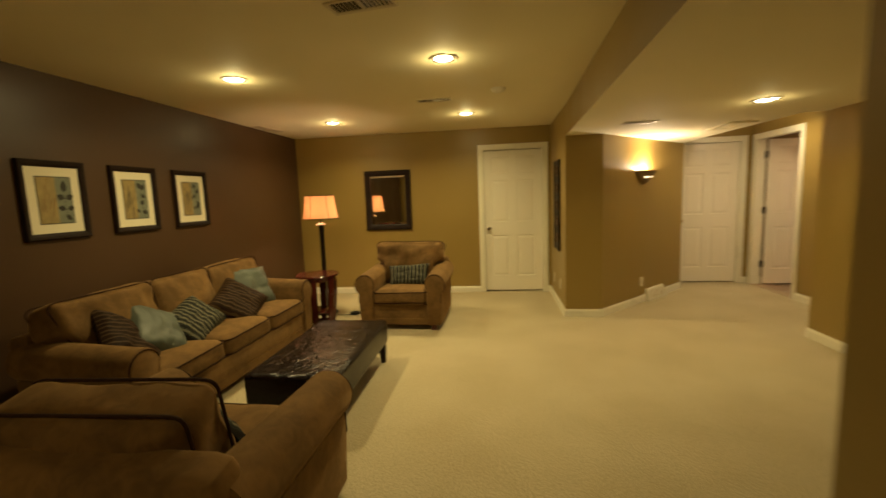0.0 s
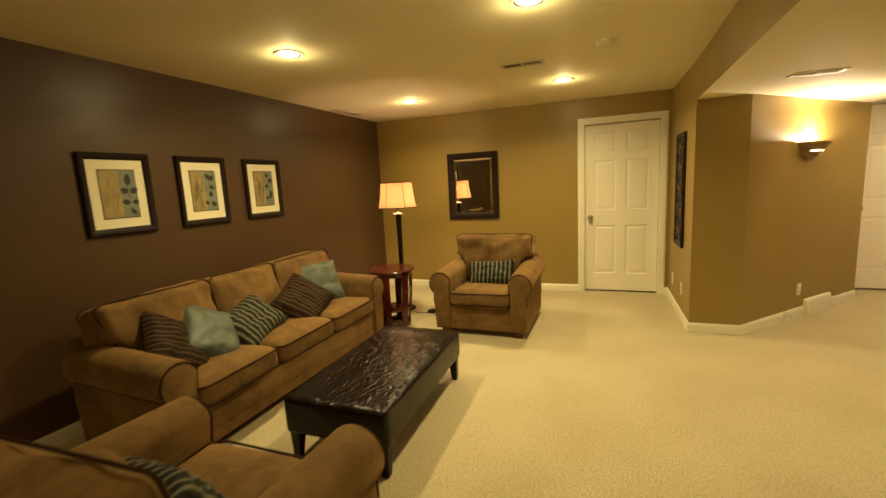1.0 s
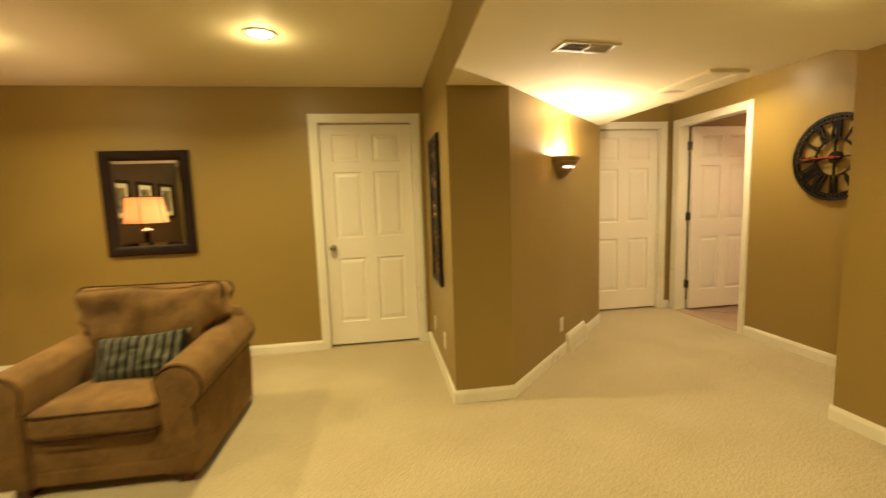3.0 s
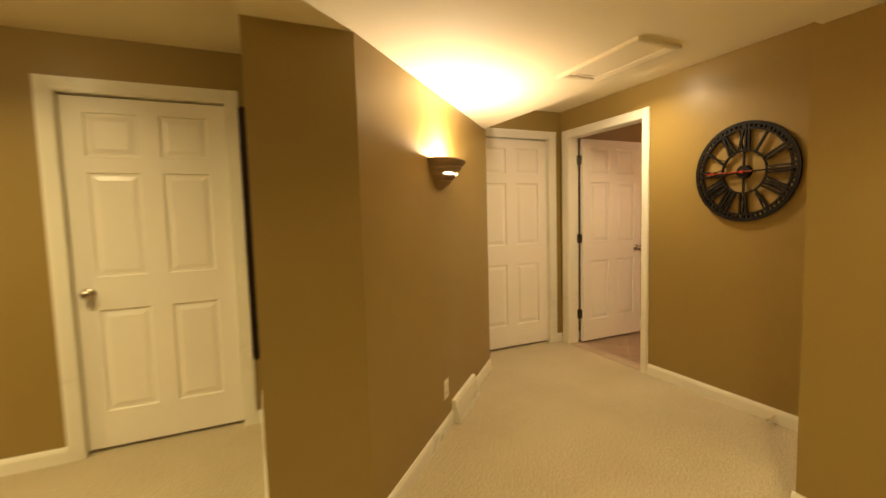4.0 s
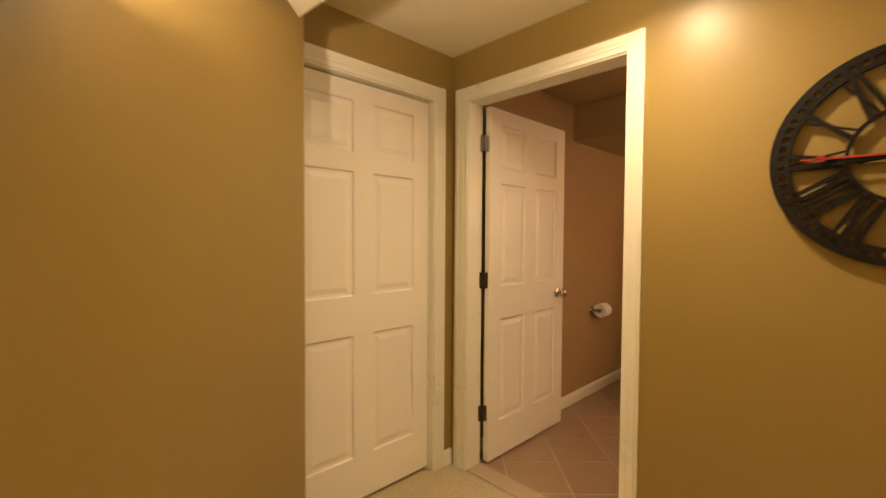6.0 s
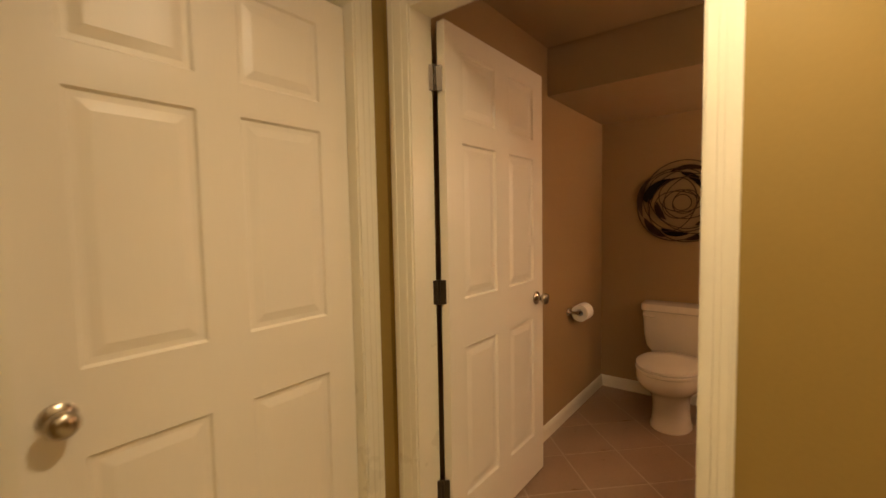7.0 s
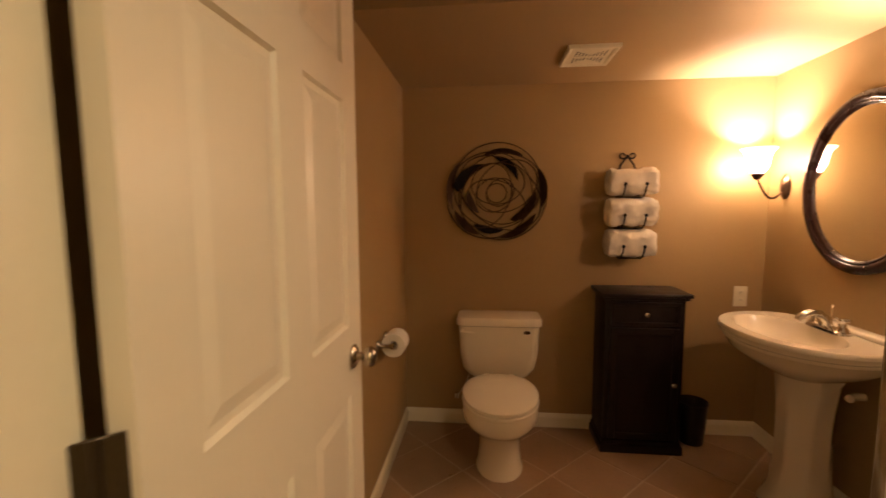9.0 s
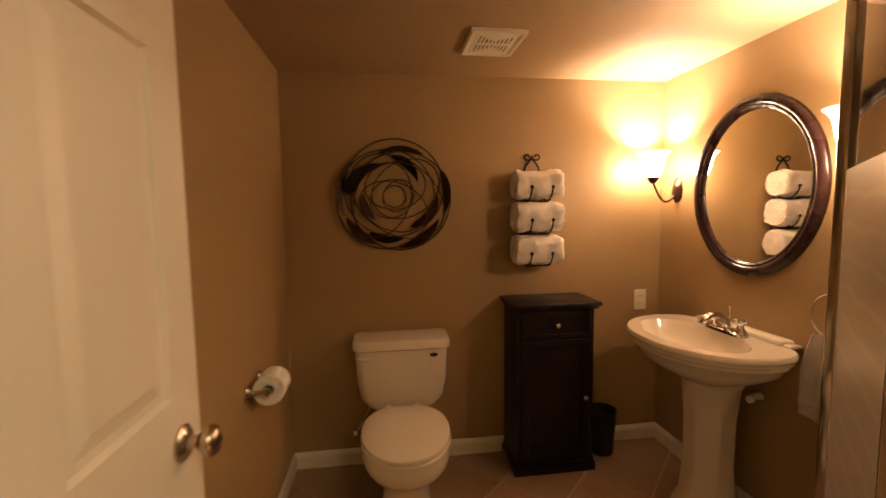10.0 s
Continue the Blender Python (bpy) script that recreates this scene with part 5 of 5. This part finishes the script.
part("drain", bm, M_CHROME, sink, m=pose(0, 0.275, 0.683))
bm = bmesh.new()
tube(bm, [(-0.10, 0.02, 0.56), (-0.10, 0.06, 0.56), (-0.12, 0.09, 0.56)], 0.016, 10)
part("drain_pipe", bm, M_PORCELAIN, sink)

tap = thing("faucet", pose(SX, BY0 + 0.105, 0.813) @ Matrix.Scale(1.18, 4), "chrome two-handle bathroom faucet on a pedestal sink", "faucet")
bm = bmesh.new()
loft(bm, [round_rect(0, 0, 0.088, 0.028, 0.028, 0.0), round_rect(0, 0, 0.086, 0.026, 0.026, 0.010), round_rect(0, 0, 0.075, 0.018, 0.018, 0.016)])
part("base_plate", bm, M_CHROME, tap)
bm = bmesh.new()
tube(bm, [(0, 0, 0.010), (0, 0.005, 0.035), (0, 0.03, 0.058), (0, 0.065, 0.062), (0, 0.095, 0.048), (0, 0.103, 0.034)], lambda s: 0.017 - 0.006 * s, 14)
part("spout", bm, M_CHROME, tap)
bm = bmesh.new()
lathe(bm, [(0.003, 0.05), (0.003, 0.085), (0.006, 0.088), (0.0001, 0.095)], 12, centre=(0, -0.012, 0))
part("lift_rod", bm, M_CHROME, tap)
for sx in (-1, 1):
    bm = bmesh.new()
    lathe(bm, [(0.022, 0.008), (0.020, 0.018), (0.012, 0.028), (0.010, 0.045), (0.013, 0.050), (0.011, 0.058), (0.0001, 0.060)], 20, centre=(sx * 0.062, 0, 0))
    for a in (20, 110):
        dx, dy = 0.024 * math.cos(radians(a)), 0.024 * math.sin(radians(a))
        tube(bm, [(sx * 0.062 - dx, -dy, 0.052), (sx * 0.062 + dx, dy, 0.052)], 0.0048, 8)
    part("cross_handle", bm, M_CHROME, tap)

# oval mirror
om = thing("oval_mirror", on_wall((6.457, BY0, 1.432), (-1, 0)), "oval wall mirror in a glossy dark mahogany frame", "mirror")
bm = bmesh.new()
n = 72
prof = [(0.0, 0.0), (0.0, 0.016), (0.010, 0.026), (0.022, 0.030), (0.034, 0.027), (0.040, 0.020), (0.047, 0.022), (0.056, 0.016), (0.060, 0.006)]
rows = []
for off, z in prof:
    rows.append([bm.verts.new(((0.325 - off) * math.cos(2 * math.pi * i / n), (0.380 - off) * math.sin(2 * math.pi * i / n), z)) for i in range(n)])
for a, b in zip(rows, rows[1:]):
    for i in range(n):
        bm.faces.new((a[i], a[(i + 1) % n], b[(i + 1) % n], b[i]))
M_MAHOGANY = surface("glossy_mahogany", (0.022, 0.008, 0.006), 0.26, fine=60, broad=8, vary=0.25, bump=0.0, coat=0.05, spec=0.3)
part("frame", bm, M_MAHOGANY, om, "thick rounded mahogany frame")
bm = bmesh.new()
bm.faces.new([bm.verts.new((0.271 * math.cos(2 * math.pi * i / n), 0.326 * math.sin(2 * math.pi * i / n), 0.0065)) for i in range(n)])
part("mirror_glass", bm, M_MIRROR, om, smooth=False)

# round metal wall art
art = thing("metal_wall_art", on_wall((BX1, 7.691, 1.433), (0, -1)), "round bronze metal wall art of swirling hoops and petals", "wall art")
# hoops: centre, half-axes, turn, height off the wall
HOOPS = [(0.005, 0.034, 0.232, 0.226, 0.2, 0.016), (-0.034, -0.018, 0.232, 0.224, 0.9, 0.020), (0.036, -0.026, 0.234, 0.228, 0.4, 0.018),
         (0.020, -0.006, 0.238, 0.170, 2.5, 0.026), (-0.052, -0.020, 0.176, 0.128, 1.2, 0.024), (0.058, 0.030, 0.166, 0.128, 0.5, 0.028),
         (0.0, -0.052, 0.160, 0.112, 2.8, 0.030), (0.010, 0.044, 0.140, 0.108, 0.1, 0.032), (-0.010, -0.016, 0.098, 0.088, 0.4, 0.034),
         (0.022, -0.002, 0.078, 0.066, 0.8, 0.036), (0.004, -0.006, 0.052, 0.050, 0.0, 0.038)]
for hx, hy, ra, rb, rot, z in [(*[1.10 * v for v in h[:4]], *h[4:]) for h in HOOPS]:
    bm = bmesh.new()
    pts = []
    for i in range(64):
        t = 2 * math.pi * i / 64
        u, v = ra * math.cos(t), rb * math.sin(t)
        pts.append((hx + u * math.cos(rot) - v * math.sin(rot), hy + u * math.sin(rot) + v * math.cos(rot), z + 0.006 * math.sin(2 * t + rot)))
    tube(bm, pts, 0.0032, 6, True)
    part("hoop", bm, M_BRONZE, art)
# petals: centre, radius, start and end angle, half-width, where it is widest, dark or bronze
PETALS = [(0.0, 0.0, 0.246, 138, 202, 0.019, 0.5, M_BRONZE), (0.0, 0.0, 0.240, 204, 250, 0.022, 0.5, M_BRONZE), (0.0, 0.0, 0.240, 272, 332, 0.021, 0.5, M_BRONZE),
          (0.0, 0.0, 0.250, -22, 32, 0.021, 0.5, M_BRONZE), (0.034, -0.017, 0.232, 62, 118, 0.014, 0.5, M_BRONZE), (-0.034, -0.034, 0.178, 168, 92, 0.030, 0.28, M_BLACK),
          (-0.034, 0.034, 0.150, 80, 10, 0.020, 0.45, M_BLACK), (0.0, 0.0, 0.206, 236, 282, 0.021, 0.4, M_BLACK), (0.043, 0.009, 0.160, -78, 4, 0.023, 0.4, M_BRONZE),
          (0.0, 0.0, 0.142, 178, 232, 0.019, 0.5, M_BRONZE)]
for cx, cy, rad, a0, a1, half, peak, mat_ in [(1.1 * p[0], 1.1 * p[1], 1.1 * p[2], *p[3:]) for p in PETALS]:
    bm = bmesh.new()
    m_ = 16
    lo, hi = [], []
    for i in range(m_ + 1):
        t = i / m_
        th = radians(a0 + (a1 - a0) * t)
        bend = t ** (math.log(0.5) / math.log(peak))
        w_ = half * math.sin(math.pi * bend) ** 0.85 + 0.0006
        lo.append(bm.verts.new((cx + (rad - w_) * math.cos(th), cy + (rad - w_) * math.sin(th), 0.018)))
        hi.append(bm.verts.new((cx + (rad + w_) * math.cos(th), cy + (rad + w_) * math.sin(th), 0.018 + 0.9 * w_)))
    for i in range(m_):
        bm.faces.new((lo[i], lo[i + 1], hi[i + 1], hi[i]))
    bmesh.ops.solidify(bm, geom=bm.faces[:], thickness=0.0015)
    part("petal", bm, mat_, art, "blackened metal petal" if mat_ is M_BLACK else "curved bronze petal")

# towel rack with rolled towels
RY, RX = 6.951, BX1
rack = thing("towel_rack", on_wall((RX, RY, 1.310), (0, -1)), "black wrought iron wall rack for rolled towels", "towel rack")
for x in (-0.055, 0.055):
    bm = bmesh.new()
    tube(bm, [(x, -0.245, 0.012), (x, 0.22, 0.012), (x * 0.6, 0.275, 0.012), (0, 0.315, 0.012)], 0.0045, 8)
    part("upright", bm, M_BLACK, rack)
for s in (-1, 1):
    bm = bmesh.new()
    tube(bm, [(s * (0.026 + (0.024 - 0.0009 * i) * math.cos(2.9 + 0.42 * i)), 0.322 + (0.020 - 0.0007 * i) * math.sin(2.9 + 0.42 * i), 0.012) for i in range(17)], 0.004, 8)
    part("scroll", bm, M_BLACK, rack)
TOWELS = [(0.165, 0.076), (0.0, 0.080), (-0.170, 0.078)]
for ty, tr in TOWELS:
    for x in (-0.055, 0.055):
        bm = bmesh.new()
        pts = []
        for i in range(14):
            a = radians(-180 + 172 * i / 13)
            pts.append((x, ty + (tr + 0.006) * math.sin(a) * 1.0, 0.012 + tr + 0.004 + (tr + 0.006) * math.cos(a)))
        tube(bm, pts, 0.0045, 8)
        lathe(bm, [(0.0001, -0.009), (0.007, -0.006), (0.010, 0.0), (0.007, 0.006), (0.0001, 0.009)], 12, centre=pts[-1])
        part("cradle", bm, M_BLACK, rack)
    bm = bmesh.new()
    tube(bm, [(-0.055, ty - tr - 0.006, 0.012 + tr), (0.055, ty - tr - 0.006, 0.012 + tr)], 0.004, 8)
    part("cross_bar", bm, M_BLACK, rack)
for i, (ty, tr) in enumerate(TOWELS):
    bm = bmesh.new()
    m_, rings = 24, []
    turns = 44
    for k in range(m_ + 1):
        x = -0.122 + 0.244 * k / m_
        e = abs(2 * k / m_ - 1)
        ring_ = []
        for j in range(turns):
            a = 2 * math.pi * j / turns
            sag = 1 + 0.05 * e ** 2 - 0.10 * e ** 12
            pinch = 1 - 0.09 * math.exp(-((abs(x) - 0.055) / 0.020) ** 2) * (1 if math.sin(a) < 0.3 else 0)
            lump = 0.014 * noise.noise(Vector((x * 14 + i * 9, math.cos(a) * 1.8, math.sin(a) * 1.8))) + 0.006 * noise.noise(Vector((x * 45 + i * 5, math.cos(a) * 5, math.sin(a) * 5)))
            r = (tr - 0.001 + lump) * sag * pinch
            sq = 1 - 0.080 * math.cos(4 * a + 0.25 * i)
            ring_.append((x + 0.010 * e * noise.noise(Vector((2 * math.cos(a), 2 * math.sin(a), 3 + i + 7 * (x > 0)))), r * sq * math.sin(a), r * sq * 0.95 * math.cos(a)))
        rings.append(ring_)
    loft(bm, rings)
    towel = tagged(new("rolled_towel"), "white terry towel rolled up in an iron rack", "towel", "rolled towels")
    towel.matrix_world = on_wall((RX - 0.012 - tr - 0.002, RY, 1.310 + ty + 0.004), (0, -1))
    part("roll", bm, M_TOWEL, towel)
    for side in (-1, 1):
        bm = bmesh.new()
        pts = []
        for q in range(70):
            a = q * 0.36
            r = 0.008 + (tr - 0.016) * q / 70
            pts.append((side * 0.1225, r * math.sin(a), r * math.cos(a)))
        tube(bm, pts, 0.0042, 6)
        part("rolled_edge", bm, M_TOWEL, towel)

# towel ring with a hand towel
ring_t = thing("towel_ring", on_wall((6.066, BY0, 1.045), (-1, 0)), "chrome towel ring on the wall beside the sink", "towel ring")
bm = bmesh.new()
lathe(bm, [(0.0001, 0), (0.024, 0), (0.024, 0.006), (0.010, 0.012), (0.009, 0.040), (0.0001, 0.042)], 20)
part("post", bm, M_CHROME, ring_t)
bm = bmesh.new()
tube(bm, [(0.078 * math.sin(2 * math.pi * i / 40), -0.078 + 0.078 * math.cos(2 * math.pi * i / 40), 0.038) for i in range(40)], 0.004, 8, True)
part("ring", bm, M_CHROME, ring_t)
bm = bmesh.new()
nx, ny = 20, 26
grid = []
for j in range(ny + 1):
    v = j / ny
    row = []
    half = 0.045 + 0.045 * min(1, v * 2.2) ** 0.7
    for i in range(nx + 1):
        u = 2 * i / nx - 1
        row.append(bm.verts.new((half * u, -0.150 - 0.315 * v + 0.004 * math.sin(5 * u), 0.040 + (0.016 - 0.006 * v) * math.cos(7.5 * u + 0.5) * (1 - 0.4 * v) + 0.008)))
    grid.append(row)
for j in range(ny):
    for i in range(nx):
        bm.faces.new((grid[j][i], grid[j][i + 1], grid[j + 1][i + 1], grid[j + 1][i]))
bmesh.ops.solidify(bm, geom=bm.faces[:], thickness=0.010)
hand_towel = single("hand_towel", bm, M_TOWEL, "cream hand towel hanging in folds from a ring", "towel", m=on_wall((6.066, BY0, 1.045), (-1, 0)))
for v in (0.80, 0.83):
    bm = bmesh.new()
    tube(bm, [(0.090 * (2 * i / 20 - 1), -0.150 - 0.315 * v, 0.053 + (0.016 - 0.006 * v) * math.cos(7.5 * (2 * i / 20 - 1) + 0.5) * (1 - 0.4 * v)) for i in range(21)], 0.002, 6)
    part("woven_band", bm, M_TRIM, hand_towel)

# toilet paper on its holder
tp = thing("paper_holder", on_wall((6.443, BY1, 0.712), (1, 0)), "nickel two-post toilet paper holder on the wall", "paper holder")
for x in (-0.075, 0.075):
    bm = bmesh.new()
    lathe(bm, [(0.0001, 0), (0.026, 0), (0.026, 0.005), (0.016, 0.012), (0.009, 0.022), (0.009, 0.058), (0.014, 0.064), (0.015, 0.078), (0.0001, 0.084)], 20)
    part("post", bm, M_NICKEL, tp, m=pose(x, 0, 0))
bm = bmesh.new()
tube(bm, [(-0.07, 0, 0.070), (0.07, 0, 0.070)], 0.007, 10)
part("spindle", bm, M_NICKEL, tp)
bm = bmesh.new()
lathe(bm, [(0.021, -0.052), (0.054, -0.052), (0.056, -0.050), (0.056, 0.050), (0.054, 0.052), (0.021, 0.052), (0.021, -0.052)], 36)
single("toilet_roll", bm, M_PAPER, "white roll of toilet paper on its holder", "toilet roll", m=on_wall((6.443, BY1, 0.707), (1, 0)) @ pose(0, 0, 0.070, 0, 90, 0))

# exhaust fan cover
fan = thing("exhaust_fan", on_ceiling(6.603, 7.279, Z_BATH), "cream square exhaust fan cover on the bathroom ceiling", "fan")
bm = bmesh.new()
frame_ring(bm, 0.25, 0.225, 0.030, 0.014, 0.018)
part("frame", bm, M_PLASTIC, fan)
bm = bmesh.new()
box(bm, -0.096, 0.096, -0.084, 0.084, 0.002, 0.013)
part("grille_plate", bm, M_PLASTIC, fan)
# flat dark bars on the plate, coloured as the shade in its slots
for i in range(9):
    y = -0.064 + 0.016 * i
    half = 0.030 + 0.045 * abs(i - 4) / 4
    for s in (-1, 1):
        bm = bmesh.new()
        box(bm, min(s * 0.012, s * half), max(s * 0.012, s * half), y - 0.0025, y + 0.0025, 0.0125, 0.0136)
        part("grille_slot_shade", bm, M_SLOT_SHADE, fan)

# neo-angle shower
P = [(5.826, BY0), (5.826, 6.504), (5.313, 7.017), (BX0, 7.017)]
shower = thing("shower_enclosure", pose(0, 0, 0), "corner shower enclosure with chrome frame and etched glass", "shower")
bm = bmesh.new()
prism(bm, [(BX0 + 0.002, BY0 + 0.002), (P[0][0] + 0.02, BY0 + 0.002), (P[1][0] + 0.02, P[1][1] + 0.008), (P[2][0] + 0.008, P[2][1] + 0.02), (BX0 + 0.002, P[3][1] + 0.02)], 0, 0.10)
bmesh.ops.bevel(bm, geom=bm.edges[:], offset=0.012, segments=3, affect="EDGES")
part("shower_base", bm, M_PORCELAIN, shower)
TOP = 1.90
for x, y in P:
    bm = bmesh.new()
    loft(bm, [round_rect(x, y, 0.019, 0.019, 0.008, z) for z in (0.10, TOP)])
    part("post", bm, M_CHROME, shower)


def obscure_material():
    m, nt, b = node_material("etched_glass")
    N, L = nt.nodes.new, nt.links.new
    t = N("ShaderNodeBsdfTransparent")
    t.inputs[0].default_value = (0.75, 0.72, 0.66, 1)
    tc, wv = N("ShaderNodeTexCoord"), N("ShaderNodeTexWave")
    wv.bands_direction = "Z"
    wv.inputs["Scale"].default_value, wv.inputs["Distortion"].default_value = 4.0, 2.2
    wv.inputs["Detail"].default_value = 1
    L(tc.outputs["Object"], wv.inputs["Vector"])
    mr = N("ShaderNodeMapRange")
    mr.inputs[1].default_value, mr.inputs[2].default_value = 0.82, 0.98
    mr.inputs[3].default_value, mr.inputs[4].default_value = 0.74, 0.80
    L(wv.outputs[0], mr.inputs[0])
    mix = N("ShaderNodeMixShader")
    b.inputs["Base Color"].default_value = (0.74, 0.69, 0.58, 1)
    b.inputs["Roughness"].default_value = 0.25
    L(mr.outputs[0], mix.inputs[0])
    L(t.outputs[0], mix.inputs[1])
    L(b.outputs[0], mix.inputs[2])
    L(mix.outputs[0], nt.nodes["Material Output"].inputs[0])
    return m


M_OBSCURE = obscure_material()
for (x0, y0), (x1, y1) in zip(P, P[1:]):
    d = Vector((x1 - x0, y1 - y0, 0))
    length = d.length
    ang = math.degrees(math.atan2(d.y, d.x))
    for nm, z0, z1 in (("header_rail", TOP - 0.03, TOP), ("sill_rail", 0.10, 0.13)):
        bm = bmesh.new()
        box(bm, 0.019, length - 0.019, -0.015, 0.015, z0, z1, 0.003)
        part(nm, bm, M_CHROME, shower, m=pose(x0, y0, 0, 0, 0, ang))
    bm = bmesh.new()
    box(bm, 0.012, length - 0.012, -0.003, 0.003, 1.44, TOP - 0.02)
    clear = part("glass_panel", bm, M_GLASS, shower, "clear glass", smooth=False, m=pose(x0, y0, 0, 0, 0, ang))
    bm = bmesh.new()
    box(bm, 0.012, length - 0.012, -0.003, 0.003, 0.12, 1.44)
    part("etched_panel", bm, M_OBSCURE, shower, "etched striped glass", smooth=False, m=pose(x0, y0, 0, 0, 0, ang))

# spring door stop on the hall's baseboard
bm = bmesh.new()
tube(bm, [(X_HALL - 0.013, 6.31, 0.045), (X_HALL - 0.085, 6.31, 0.040)], 0.006, 8)
lathe(bm, [(0.0001, -0.01), (0.011, -0.008), (0.011, 0.008), (0.0001, 0.01)], 12, centre=(X_HALL - 0.085, 6.31, 0.040))
single("door_stop", bm, M_VENT, "small pale door stop on the hall baseboard", "door stop")

# ---- bathroom floor: tiles laid on the diagonal ----
bm = bmesh.new()
box(bm, 4.79, 7.1, 6.10, 8.30, -0.1, -0.0005)
bath_floor = structure("floor_bath", bm, M_GROUT, "beige ceramic tiles laid on the diagonal")


def clip(poly, axis, limit, keep_less):
    out = []
    for i, p in enumerate(poly):
        q = poly[(i + 1) % len(poly)]
        pin, qin = (p[axis] <= limit) == keep_less, (q[axis] <= limit) == keep_less
        if pin:
            out.append(p)
        if pin != qin:
            t = (limit - p[axis]) / (q[axis] - p[axis])
            out.append((p[0] + t * (q[0] - p[0]), p[1] + t * (q[1] - p[1])))
    return out


TILE, GAP = 0.305, 0.009
pitch = TILE + GAP
base_x, base_y = 5.9, 7.2
for i in range(-8, 9):
    for j in range(-8, 9):
        u0, v0 = i * pitch, j * pitch
        quad = [(u0, v0), (u0 + TILE, v0), (u0 + TILE, v0 + TILE), (u0, v0 + TILE)]
        r2 = math.sqrt(0.5)
        poly = [(base_x + (u - v) * r2, base_y + (u + v) * r2) for u, v in quad]
        for axis, limit, less in ((0, 4.795, False), (0, BX1, True), (1, BY0, False), (1, BY1, True)):
            poly = clip(poly, axis, limit, less) if poly else poly
        if len(poly) < 3:
            continue
        area = 0.5 * abs(sum(p[0] * q[1] - q[0] * p[1] for p, q in zip(poly, poly[1:] + poly[:1])))
        if area < 2e-4:
            continue
        cx, cy = sum(p[0] for p in poly) / len(poly), sum(p[1] for p in poly) / len(poly)
        bm = bmesh.new()
        low = [(p[0] - cx, p[1] - cy, -0.003) for p in poly]
        top = [((p[0] - cx) * 0.994, (p[1] - cy) * 0.994, 0.0015) for p in poly]
        loft(bm, [low, top], False, True)
        part("tile", bm, M_TILE, bath_floor, smooth=False, m=pose(cx, cy, random.uniform(-0.0003, 0.0003)))
